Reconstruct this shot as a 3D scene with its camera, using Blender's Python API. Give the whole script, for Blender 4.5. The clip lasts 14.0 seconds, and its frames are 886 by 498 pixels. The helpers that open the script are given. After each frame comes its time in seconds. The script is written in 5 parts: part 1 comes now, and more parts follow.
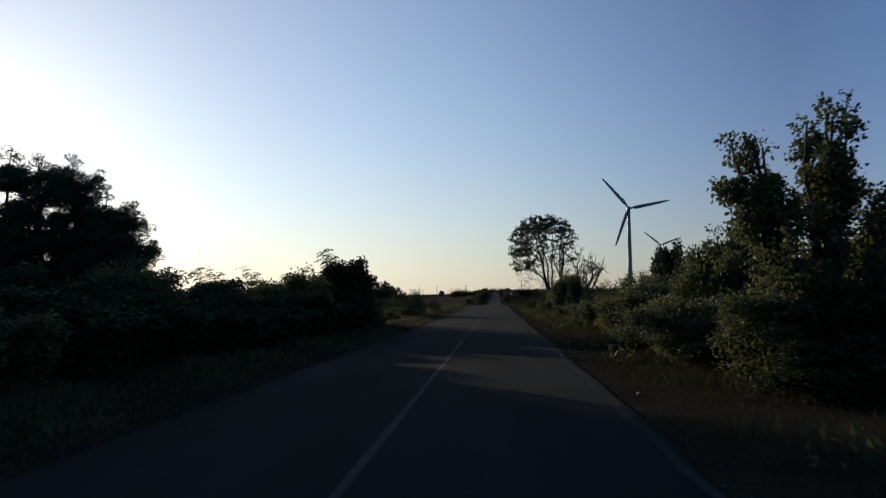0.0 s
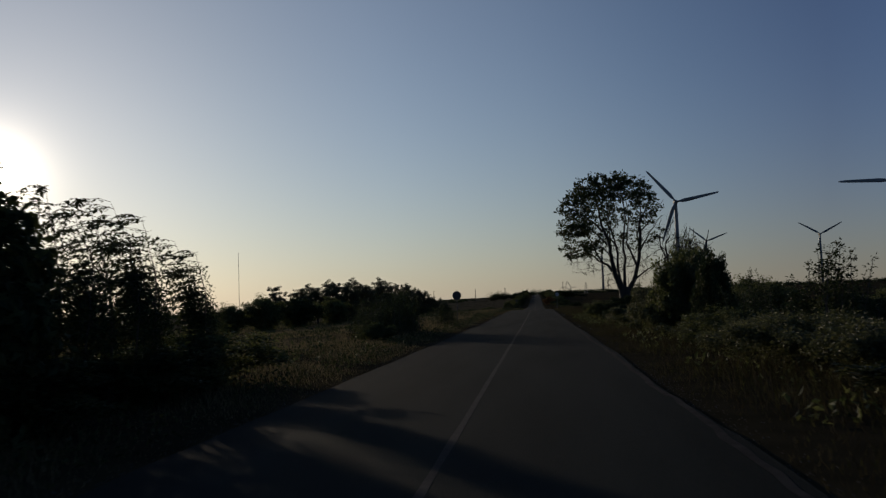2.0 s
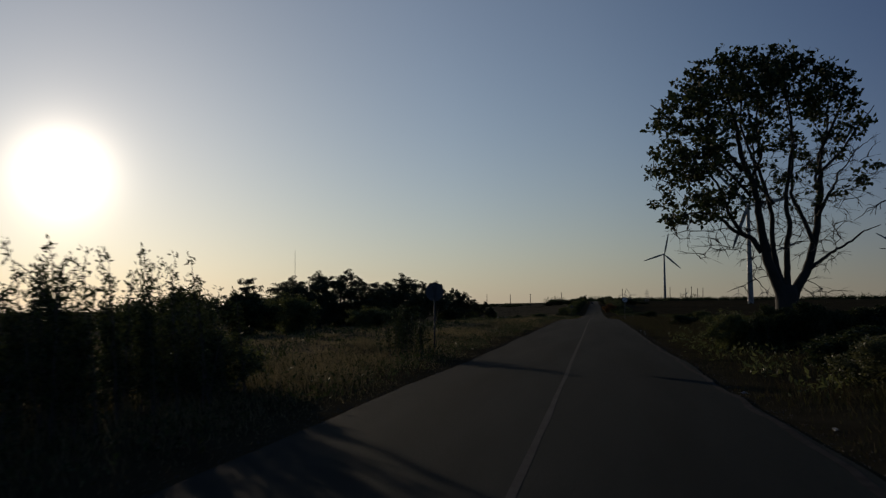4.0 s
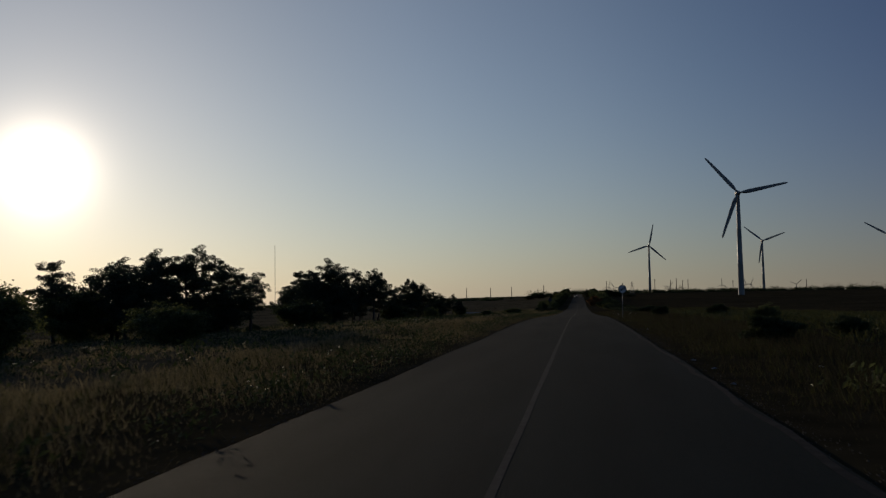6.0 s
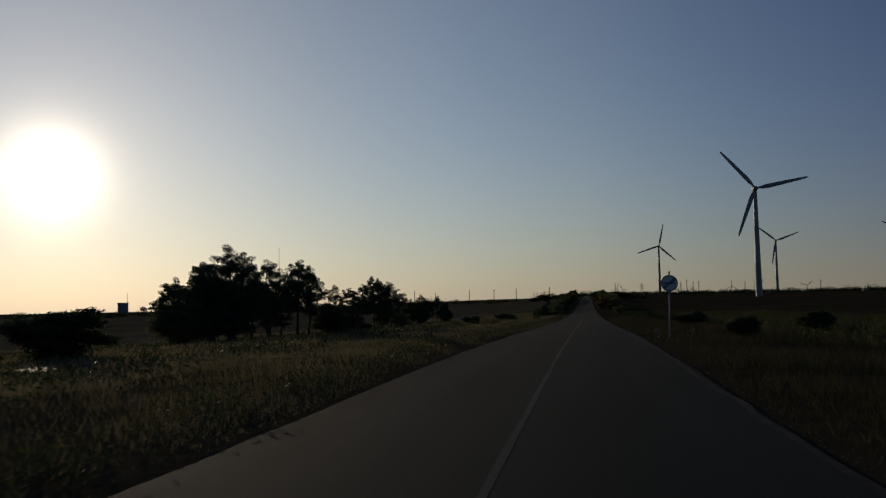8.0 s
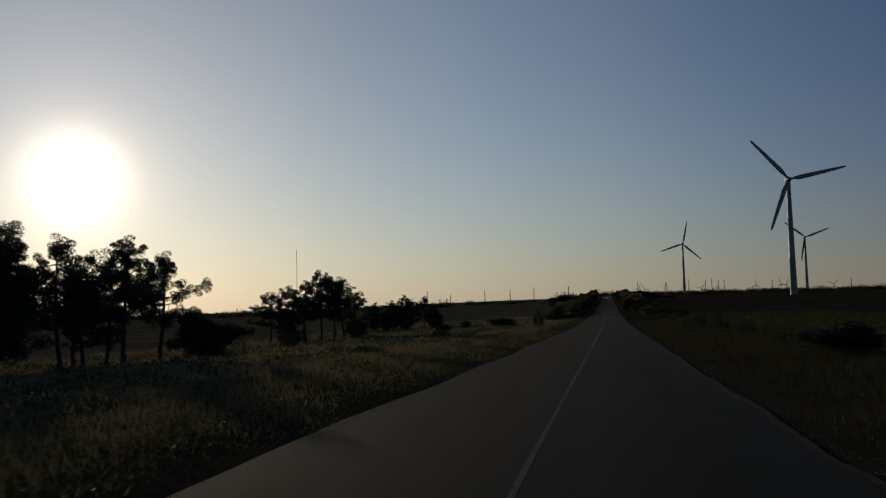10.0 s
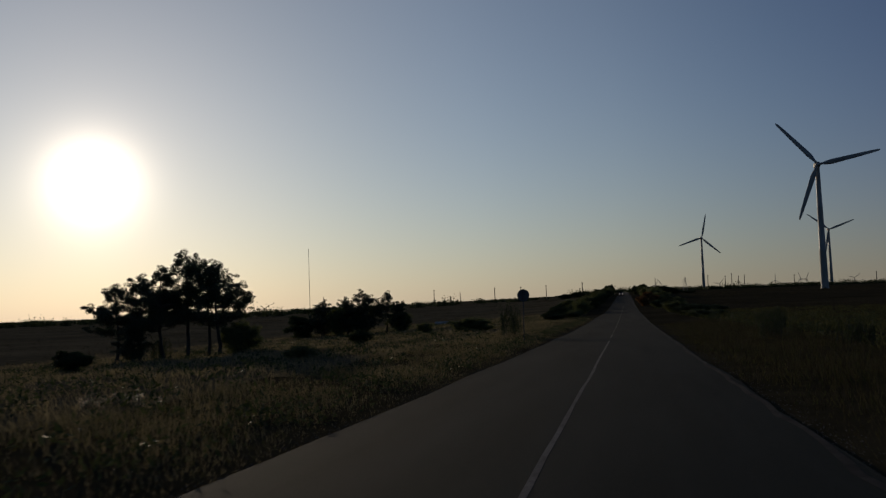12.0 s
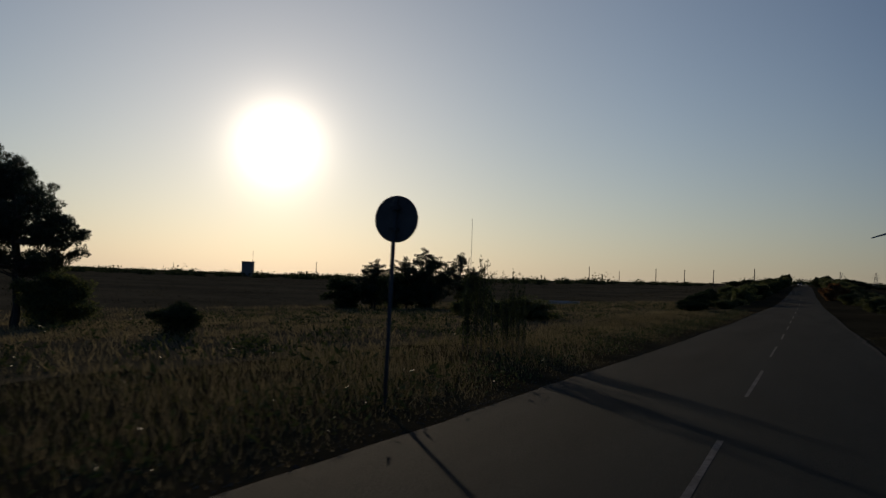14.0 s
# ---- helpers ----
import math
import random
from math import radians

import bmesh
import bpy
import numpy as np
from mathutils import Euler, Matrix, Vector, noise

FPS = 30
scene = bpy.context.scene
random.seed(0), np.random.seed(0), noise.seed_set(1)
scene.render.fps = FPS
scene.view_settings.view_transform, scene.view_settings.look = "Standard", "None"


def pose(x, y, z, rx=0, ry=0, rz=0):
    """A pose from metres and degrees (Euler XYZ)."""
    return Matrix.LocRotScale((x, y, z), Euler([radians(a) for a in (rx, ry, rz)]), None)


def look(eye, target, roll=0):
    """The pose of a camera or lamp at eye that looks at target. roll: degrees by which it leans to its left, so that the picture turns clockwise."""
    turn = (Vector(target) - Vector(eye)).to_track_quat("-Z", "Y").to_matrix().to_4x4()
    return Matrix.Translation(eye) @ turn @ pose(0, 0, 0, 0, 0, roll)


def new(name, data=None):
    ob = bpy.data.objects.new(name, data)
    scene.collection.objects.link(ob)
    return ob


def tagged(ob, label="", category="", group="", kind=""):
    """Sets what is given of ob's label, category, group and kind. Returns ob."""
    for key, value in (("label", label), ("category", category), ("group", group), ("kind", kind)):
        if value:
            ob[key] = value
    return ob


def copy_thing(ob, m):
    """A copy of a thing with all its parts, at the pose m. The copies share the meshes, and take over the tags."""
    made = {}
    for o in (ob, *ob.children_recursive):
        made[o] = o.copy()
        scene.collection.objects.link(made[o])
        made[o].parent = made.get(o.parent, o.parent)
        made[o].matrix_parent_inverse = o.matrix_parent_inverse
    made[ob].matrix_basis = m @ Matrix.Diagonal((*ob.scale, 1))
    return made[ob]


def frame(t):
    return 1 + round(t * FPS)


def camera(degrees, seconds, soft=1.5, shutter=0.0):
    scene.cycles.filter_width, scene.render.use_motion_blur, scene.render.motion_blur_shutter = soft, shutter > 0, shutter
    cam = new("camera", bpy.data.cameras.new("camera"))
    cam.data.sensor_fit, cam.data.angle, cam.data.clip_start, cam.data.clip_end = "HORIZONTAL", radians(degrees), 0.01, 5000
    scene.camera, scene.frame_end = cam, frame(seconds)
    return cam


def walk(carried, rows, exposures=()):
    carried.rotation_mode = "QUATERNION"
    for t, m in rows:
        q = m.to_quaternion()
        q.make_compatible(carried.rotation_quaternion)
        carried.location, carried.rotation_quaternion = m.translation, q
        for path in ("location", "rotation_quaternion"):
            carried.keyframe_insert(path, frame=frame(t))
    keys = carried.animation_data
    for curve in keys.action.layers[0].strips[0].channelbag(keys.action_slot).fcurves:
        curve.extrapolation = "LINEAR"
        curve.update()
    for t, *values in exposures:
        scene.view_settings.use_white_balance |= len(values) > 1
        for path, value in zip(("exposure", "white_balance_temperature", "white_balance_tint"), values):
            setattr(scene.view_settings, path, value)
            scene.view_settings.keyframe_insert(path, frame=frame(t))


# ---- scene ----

# ---------------------------------------------------------------- the lie of the land
def smooth(v):
    v = np.clip(v, 0.0, 1.0)
    return v * v * (3 - 2 * v)


SAG = 0.84


def sag(y):
    """How far the road has dropped into the shallow dip before the far rise."""
    return SAG * smooth((np.asarray(y, float) - 140) / 140)


def road_z(y):
    """Height of the road's crown along its length."""
    y = np.asarray(y, float)
    return 0.22 * np.exp(-((y - 150) / 38) ** 2) + (3.6 + SAG) * smooth((y - 320) / 330) + 6.6 * smooth((y - 650) / 700) - sag(y)


def land_z(x, y):
    """Height of the open land beside the road."""
    x, y = np.asarray(x, float), np.asarray(y, float)
    along = np.maximum(y, 1.0)
    share = np.where(x < 0, smooth((x / along + 0.5) / 0.5), 1.0)
    share = 1 - (1 - share) * smooth((y - 290) / 150)
    z = road_z(y) * share
    z = z - 1.2 * smooth((-x - 6) / 34) - 0.35 * smooth((x - 5) / 20)
    rough = smooth((np.abs(x) - 3.0) / 4.0)
    z = z + rough * (0.10 * np.sin(x * 0.61 + y * 0.23) * np.sin(y * 0.37 - x * 0.11) + 0.05 * np.sin(x * 1.9 + 1.3) * np.sin(y * 1.3))
    return z


# ---------------------------------------------------------------- camera
EYE = 1.47
PATH = [
    (0.0, 1.211, 0.00, 3.503, 3.252, 0.739),
    (0.5, 1.187, 7.86, 3.630, 3.332, 1.808),
    (1.0, 1.121, 15.73, 3.693, 3.156, 1.564),
    (1.5, 1.051, 23.62, 4.813, 3.377, 2.201),
    (2.0, 0.967, 31.52, 6.155, 3.597, 2.194),
    (2.5, 0.838, 39.43, 7.744, 3.966, 1.719),
    (3.0, 0.769, 47.32, 9.529, 4.217, 0.917),
    (3.5, 0.703, 55.16, 9.869, 4.099, 0.842),
    (4.0, 0.670, 62.99, 9.844, 3.886, 0.447),
    (6.5, 0.726, 102.39, 8.745, 3.496, 1.066),
    (7.0, 0.808, 110.33, 9.238, 3.573, 1.171),
    (9.3, 0.820, 146.98, 9.450, 3.710, 1.080),
    (9.5, 0.819, 150.25, 10.143, 3.647, 1.083),
    (10.0, 0.823, 158.24, 10.724, 3.781, 1.494),
    (10.5, 0.855, 166.24, 11.108, 3.770, 1.507),
    (11.0, 0.871, 174.24, 10.880, 3.804, 1.626),
    (11.5, 0.861, 182.25, 11.589, 3.749, 1.497),
    (12.0, 0.885, 190.25, 11.787, 3.731, 2.079),
    (12.5, 0.886, 198.23, 11.530, 3.756, 2.447),
    (13.0, 0.884, 206.16, 12.363, 3.690, 1.979),
    (13.5, 0.799, 213.98, 18.223, 3.613, 0.462),
    (14.0, 0.784, 221.67, 22.414, 2.012, -2.083),
]
cam = camera(53.52, 14.0, soft=1.3, shutter=0.12)
walk(cam, [(t, pose(x, y, EYE + float(road_z(y)), 90 + tip, lean, turn)) for t, x, y, turn, tip, lean in PATH],
     exposures=[(t, e, k, 16) for t, e, k in ((0.0, 0.99, 7150), (0.6, 0.97, 7250), (1.1, 0.62, 7500), (1.5, 0.24, 7500), (2.0, 0.12, 7500), (3.0, 0.2, 7550), (4.2, 0.0, 7700), (6.3, 0.0, 7780), (9.5, 0.0, 7820), (13.2, 0.0, 7820), (14.0, 0.0, 7850))])

# ---------------------------------------------------------------- sky and sun
SUN_TURN, SUN_UP = 33.4, 8.26
to_sun = Vector((-math.sin(radians(SUN_TURN)) * math.cos(radians(SUN_UP)), math.cos(radians(SUN_TURN)) * math.cos(radians(SUN_UP)), math.sin(radians(SUN_UP))))
world = bpy.data.worlds.new("sky")
scene.world = world
world.use_nodes = True
wn, wl = world.node_tree.nodes, world.node_tree.links
sky = wn.new("ShaderNodeTexSky")
sky.sky_type = "NISHITA"
sky.sun_disc = False
sky.sun_elevation, sky.sun_rotation = radians(SUN_UP), radians(-SUN_TURN)
sky.altitude, sky.air_density, sky.dust_density, sky.ozone_density = 60, 0.85, 0.16, 3.3
# the low sun in the evening haze: a white core and a soft aureole round it
coord = wn.new("ShaderNodeTexCoord")
dot = wn.new("ShaderNodeVectorMath")
dot.operation = "DOT_PRODUCT"
dot.inputs[1].default_value = to_sun
wl.new(coord.outputs["Generated"], dot.inputs[0])


def reckon(operation, a, b=None):
    n = wn.new("ShaderNodeMath")
    n.operation = operation
    for k, v in enumerate((a, b)):
        if v is None:
            continue
        if isinstance(v, (int, float)):
            n.inputs[k].default_value = v
        else:
            wl.new(v, n.inputs[k])
    return n.outputs[0]


off = reckon("ARCCOSINE", reckon("MINIMUM", dot.outputs["Value"], 1.0))
# clear air: paler near the sun, deeper blue away from it
clear = wn.new("ShaderNodeValToRGB")
wl.new(reckon("DIVIDE", off, radians(60.0)), clear.inputs["Fac"])
tones = ((0.0, (0.86, 0.87, 0.868)), (0.25, (0.87, 0.91, 0.897)), (0.40, (0.88, 0.93, 0.936)), (0.55, (0.80, 0.85, 0.878)), (0.70, (0.565, 0.675, 0.772)), (0.85, (0.40, 0.515, 0.675)), (1.0, (0.57, 0.70, 0.90)))
while len(clear.color_ramp.elements) < len(tones):
    clear.color_ramp.elements.new(0.5)
for stop, (at, tone) in zip(clear.color_ramp.elements, tones):
    stop.position, stop.color = at, (*tone, 1)
tinted = wn.new("ShaderNodeMix")
tinted.data_type, tinted.blend_type = "RGBA", "MULTIPLY"
tinted.inputs["Factor"].default_value = 1.0
wl.new(sky.outputs[0], tinted.inputs["A"])
wl.new(clear.outputs["Color"], tinted.inputs["B"])
scaled = wn.new("ShaderNodeVectorMath")
scaled.operation = "SCALE"
scaled.inputs["Scale"].default_value = 0.0615 * 1.25
wl.new(tinted.outputs["Result"], scaled.inputs[0])
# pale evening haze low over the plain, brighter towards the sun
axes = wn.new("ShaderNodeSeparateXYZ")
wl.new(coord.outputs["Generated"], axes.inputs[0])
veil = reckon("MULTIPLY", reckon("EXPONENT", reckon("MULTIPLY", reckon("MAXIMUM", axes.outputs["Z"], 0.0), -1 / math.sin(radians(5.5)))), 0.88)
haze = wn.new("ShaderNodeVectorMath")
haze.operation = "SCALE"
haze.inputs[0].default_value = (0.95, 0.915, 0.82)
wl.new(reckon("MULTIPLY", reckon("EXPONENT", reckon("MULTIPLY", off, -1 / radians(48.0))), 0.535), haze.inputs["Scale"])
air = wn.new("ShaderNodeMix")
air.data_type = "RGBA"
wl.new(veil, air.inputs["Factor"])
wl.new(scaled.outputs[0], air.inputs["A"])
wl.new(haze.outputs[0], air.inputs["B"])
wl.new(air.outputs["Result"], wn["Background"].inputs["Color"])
core = reckon("MULTIPLY", reckon("EXPONENT", reckon("MULTIPLY", off, -1 / radians(1.1))), 4.8)
halo = reckon("MULTIPLY", reckon("EXPONENT", reckon("MULTIPLY", off, -1 / radians(16.5))), 0.31)
aureole = wn.new("ShaderNodeBackground")
aureole.inputs["Color"].default_value = (1.0, 0.955, 0.84, 1)
wl.new(reckon("ADD", core, halo), aureole.inputs["Strength"])
both = wn.new("ShaderNodeAddShader")
wl.new(wn["Background"].outputs[0], both.inputs[0])
wl.new(aureole.outputs[0], both.inputs[1])
wl.new(both.outputs[0], wn["World Output"].inputs["Surface"])

sun = new("sun", bpy.data.lights.new("sun", "SUN"))
sun.data.energy, sun.data.angle, sun.data.color = 1.45, radians(0.6), (1.0, 0.90, 0.74)
sun.matrix_world = look(to_sun * 100, (0, 0, 0))

# ---------------------------------------------------------------- materials
def surface(name, dark, light, scale=4.0, fine=40.0, rough=0.85, bump=0.3, through_light=0.0, metal=0.0, spread=0.35, by_piece=0.0, shine=0.5, stretch=None):
    """A two-scale mottled surface: dark and light are its two colours, scale and fine the sizes of stains and grain."""
    m = bpy.data.materials.new(name)
    m.use_nodes = True
    n, l = m.node_tree.nodes, m.node_tree.links
    p = n["Principled BSDF"]
    tc = n.new("ShaderNodeTexCoord")
    big, small = n.new("ShaderNodeTexNoise"), n.new("ShaderNodeTexNoise")
    big.inputs["Scale"].default_value, small.inputs["Scale"].default_value = scale, fine
    big.inputs["Detail"].default_value, small.inputs["Detail"].default_value = 5, 3
    if stretch:
        along = n.new("ShaderNodeMapping")
        along.inputs["Scale"].default_value = stretch
        l.new(tc.outputs["Object"], along.inputs["Vector"])
        l.new(along.outputs["Vector"], big.inputs["Vector"])
    else:
        l.new(tc.outputs["Object"], big.inputs["Vector"])
    l.new(tc.outputs["Object"], small.inputs["Vector"])
    both = n.new("ShaderNodeMix")
    both.data_type = "FLOAT"
    both.inputs["Factor"].default_value = spread
    l.new(big.outputs["Fac"], both.inputs["A"])
    l.new(small.outputs["Fac"], both.inputs["B"])
    value = both.outputs["Result"]
    if by_piece:
        geo = n.new("ShaderNodeNewGeometry")
        own = n.new("ShaderNodeMix")
        own.data_type = "FLOAT"
        own.inputs["Factor"].default_value = by_piece
        l.new(value, own.inputs["A"])
        l.new(geo.outputs["Random Per Island"], own.inputs["B"])
        value = own.outputs["Result"]
    ramp = n.new("ShaderNodeValToRGB")
    ramp.color_ramp.elements[0].position, ramp.color_ramp.elements[1].position = 0.3, 0.7
    ramp.color_ramp.elements[0].color, ramp.color_ramp.elements[1].color = (*dark, 1), (*light, 1)
    l.new(value, ramp.inputs["Fac"])
    l.new(ramp.outputs["Color"], p.inputs["Base Color"])
    p.inputs["Roughness"].default_value, p.inputs["Metallic"].default_value, p.inputs["Specular IOR Level"].default_value = rough, metal, shine
    if bump:
        b = n.new("ShaderNodeBump")
        b.inputs["Strength"].default_value, b.inputs["Distance"].default_value = bump, 0.02
        l.new(small.outputs["Fac"], b.inputs["Height"])
        l.new(b.outputs["Normal"], p.inputs["Normal"])
    if through_light:
        tr = n.new("ShaderNodeBsdfTranslucent")
        mix = n.new("ShaderNodeMixShader")
        mix.inputs["Fac"].default_value = through_light
        l.new(ramp.outputs["Color"], tr.inputs["Color"])
        l.new(p.outputs["BSDF"], mix.inputs[1])
        l.new(tr.outputs["BSDF"], mix.inputs[2])
        l.new(mix.outputs["Shader"], n["Material Output"].inputs["Surface"])
    return m


def lamp_surface(name, colour, strength):
    m = bpy.data.materials.new(name)
    m.use_nodes = True
    p = m.node_tree.nodes["Principled BSDF"]
    p.inputs["Emission Color"].default_value, p.inputs["Emission Strength"].default_value = (*colour, 1), strength
    return m


# base colour lowered to hold the shaded sides of backlit grass
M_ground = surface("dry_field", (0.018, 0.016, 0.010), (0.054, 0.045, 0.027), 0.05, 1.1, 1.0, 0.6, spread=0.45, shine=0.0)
M_stubble = surface("pale_dry_field", (0.045, 0.040, 0.026), (0.125, 0.104, 0.066), 0.05, 1.1, 1.0, 0.6, spread=0.45, shine=0.0)
M_asphalt = surface("old_asphalt", (0.0122, 0.0158, 0.0150), (0.0258, 0.0326, 0.0300), 0.9, 45.0, 0.92, 0.5, spread=0.4, shine=0.019, stretch=(1.0, 0.10, 1.0))
M_paint = surface("worn_road_paint", (0.045, 0.045, 0.045), (0.14, 0.14, 0.136), 1.3, 18.0, 0.9, 0.2, spread=0.55, shine=0.03)
M_paint_faint = surface("almost_lost_road_paint", (0.024, 0.0265, 0.027), (0.050, 0.053, 0.052), 1.3, 14.0, 0.9, 0.2, spread=0.55, shine=0.03)
M_paint_old = surface("faded_road_paint", (0.030, 0.030, 0.030), (0.085, 0.085, 0.082), 1.3, 14.0, 0.9, 0.2, spread=0.55, shine=0.03)
M_gravel = surface("pale_gravel", (0.04, 0.037, 0.031), (0.11, 0.10, 0.086), 2.0, 30.0, 0.95, 0.5, shine=0.05)
M_dry = surface("dry_grass", (0.105, 0.089, 0.050), (0.215, 0.177, 0.100), 0.25, 4.0, 0.9, 0.0, 0.42, by_piece=0.35, shine=0.08)
M_dry_dark = surface("dull_field_growth", (0.022, 0.019, 0.010), (0.070, 0.058, 0.029), 0.2, 5.0, 0.9, 0.0, 0.25, by_piece=0.5, shine=0.1)
M_green = surface("green_grass", (0.027, 0.033, 0.013), (0.080, 0.078, 0.028), 0.4, 6.0, 0.9, 0.0, 0.35, by_piece=0.5, shine=0.08)
M_leaf = surface("broad_leaf", (0.046, 0.060, 0.021), (0.122, 0.134, 0.047), 0.7, 9.0, 0.6, 0.0, 0.44, by_piece=0.6, shine=0.34)
M_leaf_pale = surface("silvery_leaf", (0.050, 0.060, 0.024), (0.135, 0.135, 0.055), 0.7, 9.0, 0.55, 0.0, 0.35, by_piece=0.6, shine=0.34)
M_leaf_yellow = surface("yellowing_leaf", (0.085, 0.078, 0.016), (0.22, 0.19, 0.045), 0.7, 9.0, 0.6, 0.0, 0.42, by_piece=0.6, shine=0.25)
M_petal = surface("white_petal", (0.50, 0.50, 0.46), (0.70, 0.70, 0.66), 4.0, 40.0, 0.7, 0.0, 0.35)
M_leaf_rust = surface("rusty_leaf", (0.075, 0.038, 0.015), (0.19, 0.098, 0.038), 0.7, 9.0, 0.65, 0.0, 0.40, by_piece=0.6, shine=0.2)
M_leaf_dark = surface("dark_leaf", (0.018, 0.030, 0.011), (0.060, 0.072, 0.026), 0.7, 9.0, 0.65, 0.0, 0.26, by_piece=0.6, shine=0.18)
M_needle = surface("pine_needles", (0.012, 0.022, 0.009), (0.035, 0.050, 0.020), 0.8, 9.0, 0.6, 0.0, 0.18, by_piece=0.6)
M_bark = surface("grey_bark", (0.018, 0.016, 0.013), (0.046, 0.040, 0.032), 2.0, 22.0, 0.9, 0.8)
M_twig = surface("brown_twig", (0.040, 0.030, 0.022), (0.10, 0.08, 0.06), 3.0, 30.0, 0.9, 0.4)
M_white = surface("pale_grey_coating", (0.175, 0.170, 0.156), (0.245, 0.238, 0.222), 0.12, 2.0, 0.5, 0.05)
M_steel = surface("galvanised_steel", (0.12, 0.121, 0.121), (0.20, 0.201, 0.200), 6.0, 60.0, 0.6, 0.1, metal=0.15)
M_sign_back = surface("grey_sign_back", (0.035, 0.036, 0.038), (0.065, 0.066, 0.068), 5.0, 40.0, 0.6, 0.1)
# darker copy of the post steel: the backlit silhouette is put into its colour
M_post_dark = surface("backlit_dark_steel", (0.022, 0.023, 0.024), (0.048, 0.049, 0.050), 6.0, 60.0, 0.75, 0.1)
M_sign_white = surface("white_sign_face", (0.46, 0.46, 0.445), (0.60, 0.60, 0.585), 6.0, 50.0, 0.55, 0.0)
M_sign_dark = surface("dark_sign_print", (0.02, 0.02, 0.022), (0.045, 0.045, 0.048), 6.0, 50.0, 0.5, 0.0)
M_wood = surface("weathered_pole_wood", (0.06, 0.05, 0.04), (0.15, 0.13, 0.11), 1.5, 18.0, 0.9, 0.5)
M_concrete = surface("stained_concrete", (0.22, 0.21, 0.20), (0.40, 0.39, 0.37), 0.8, 12.0, 0.9, 0.3)
M_wall = surface("grey_plaster", (0.10, 0.096, 0.09), (0.18, 0.17, 0.16), 0.6, 10.0, 0.9, 0.2)
M_roof = surface("roof_sheet", (0.09, 0.06, 0.05), (0.18, 0.11, 0.09), 1.0, 12.0, 0.8, 0.3)
M_car = surface("dark_car_paint", (0.02, 0.021, 0.023), (0.035, 0.036, 0.039), 2.0, 30.0, 0.45, 0.0)
M_glass = surface("car_glass", (0.01, 0.012, 0.014), (0.02, 0.022, 0.024), 2.0, 20.0, 0.22, 0.0, shine=0.3)
M_rubber = surface("tyre_rubber", (0.012, 0.012, 0.012), (0.025, 0.025, 0.025), 5.0, 50.0, 0.85, 0.2)
M_headlight = lamp_surface("lit_headlight", (1.0, 0.93, 0.8), 1.3)
M_litter = surface("pale_litter", (0.10, 0.10, 0.096), (0.22, 0.215, 0.205), 8.0, 60.0, 0.5, 0.1)


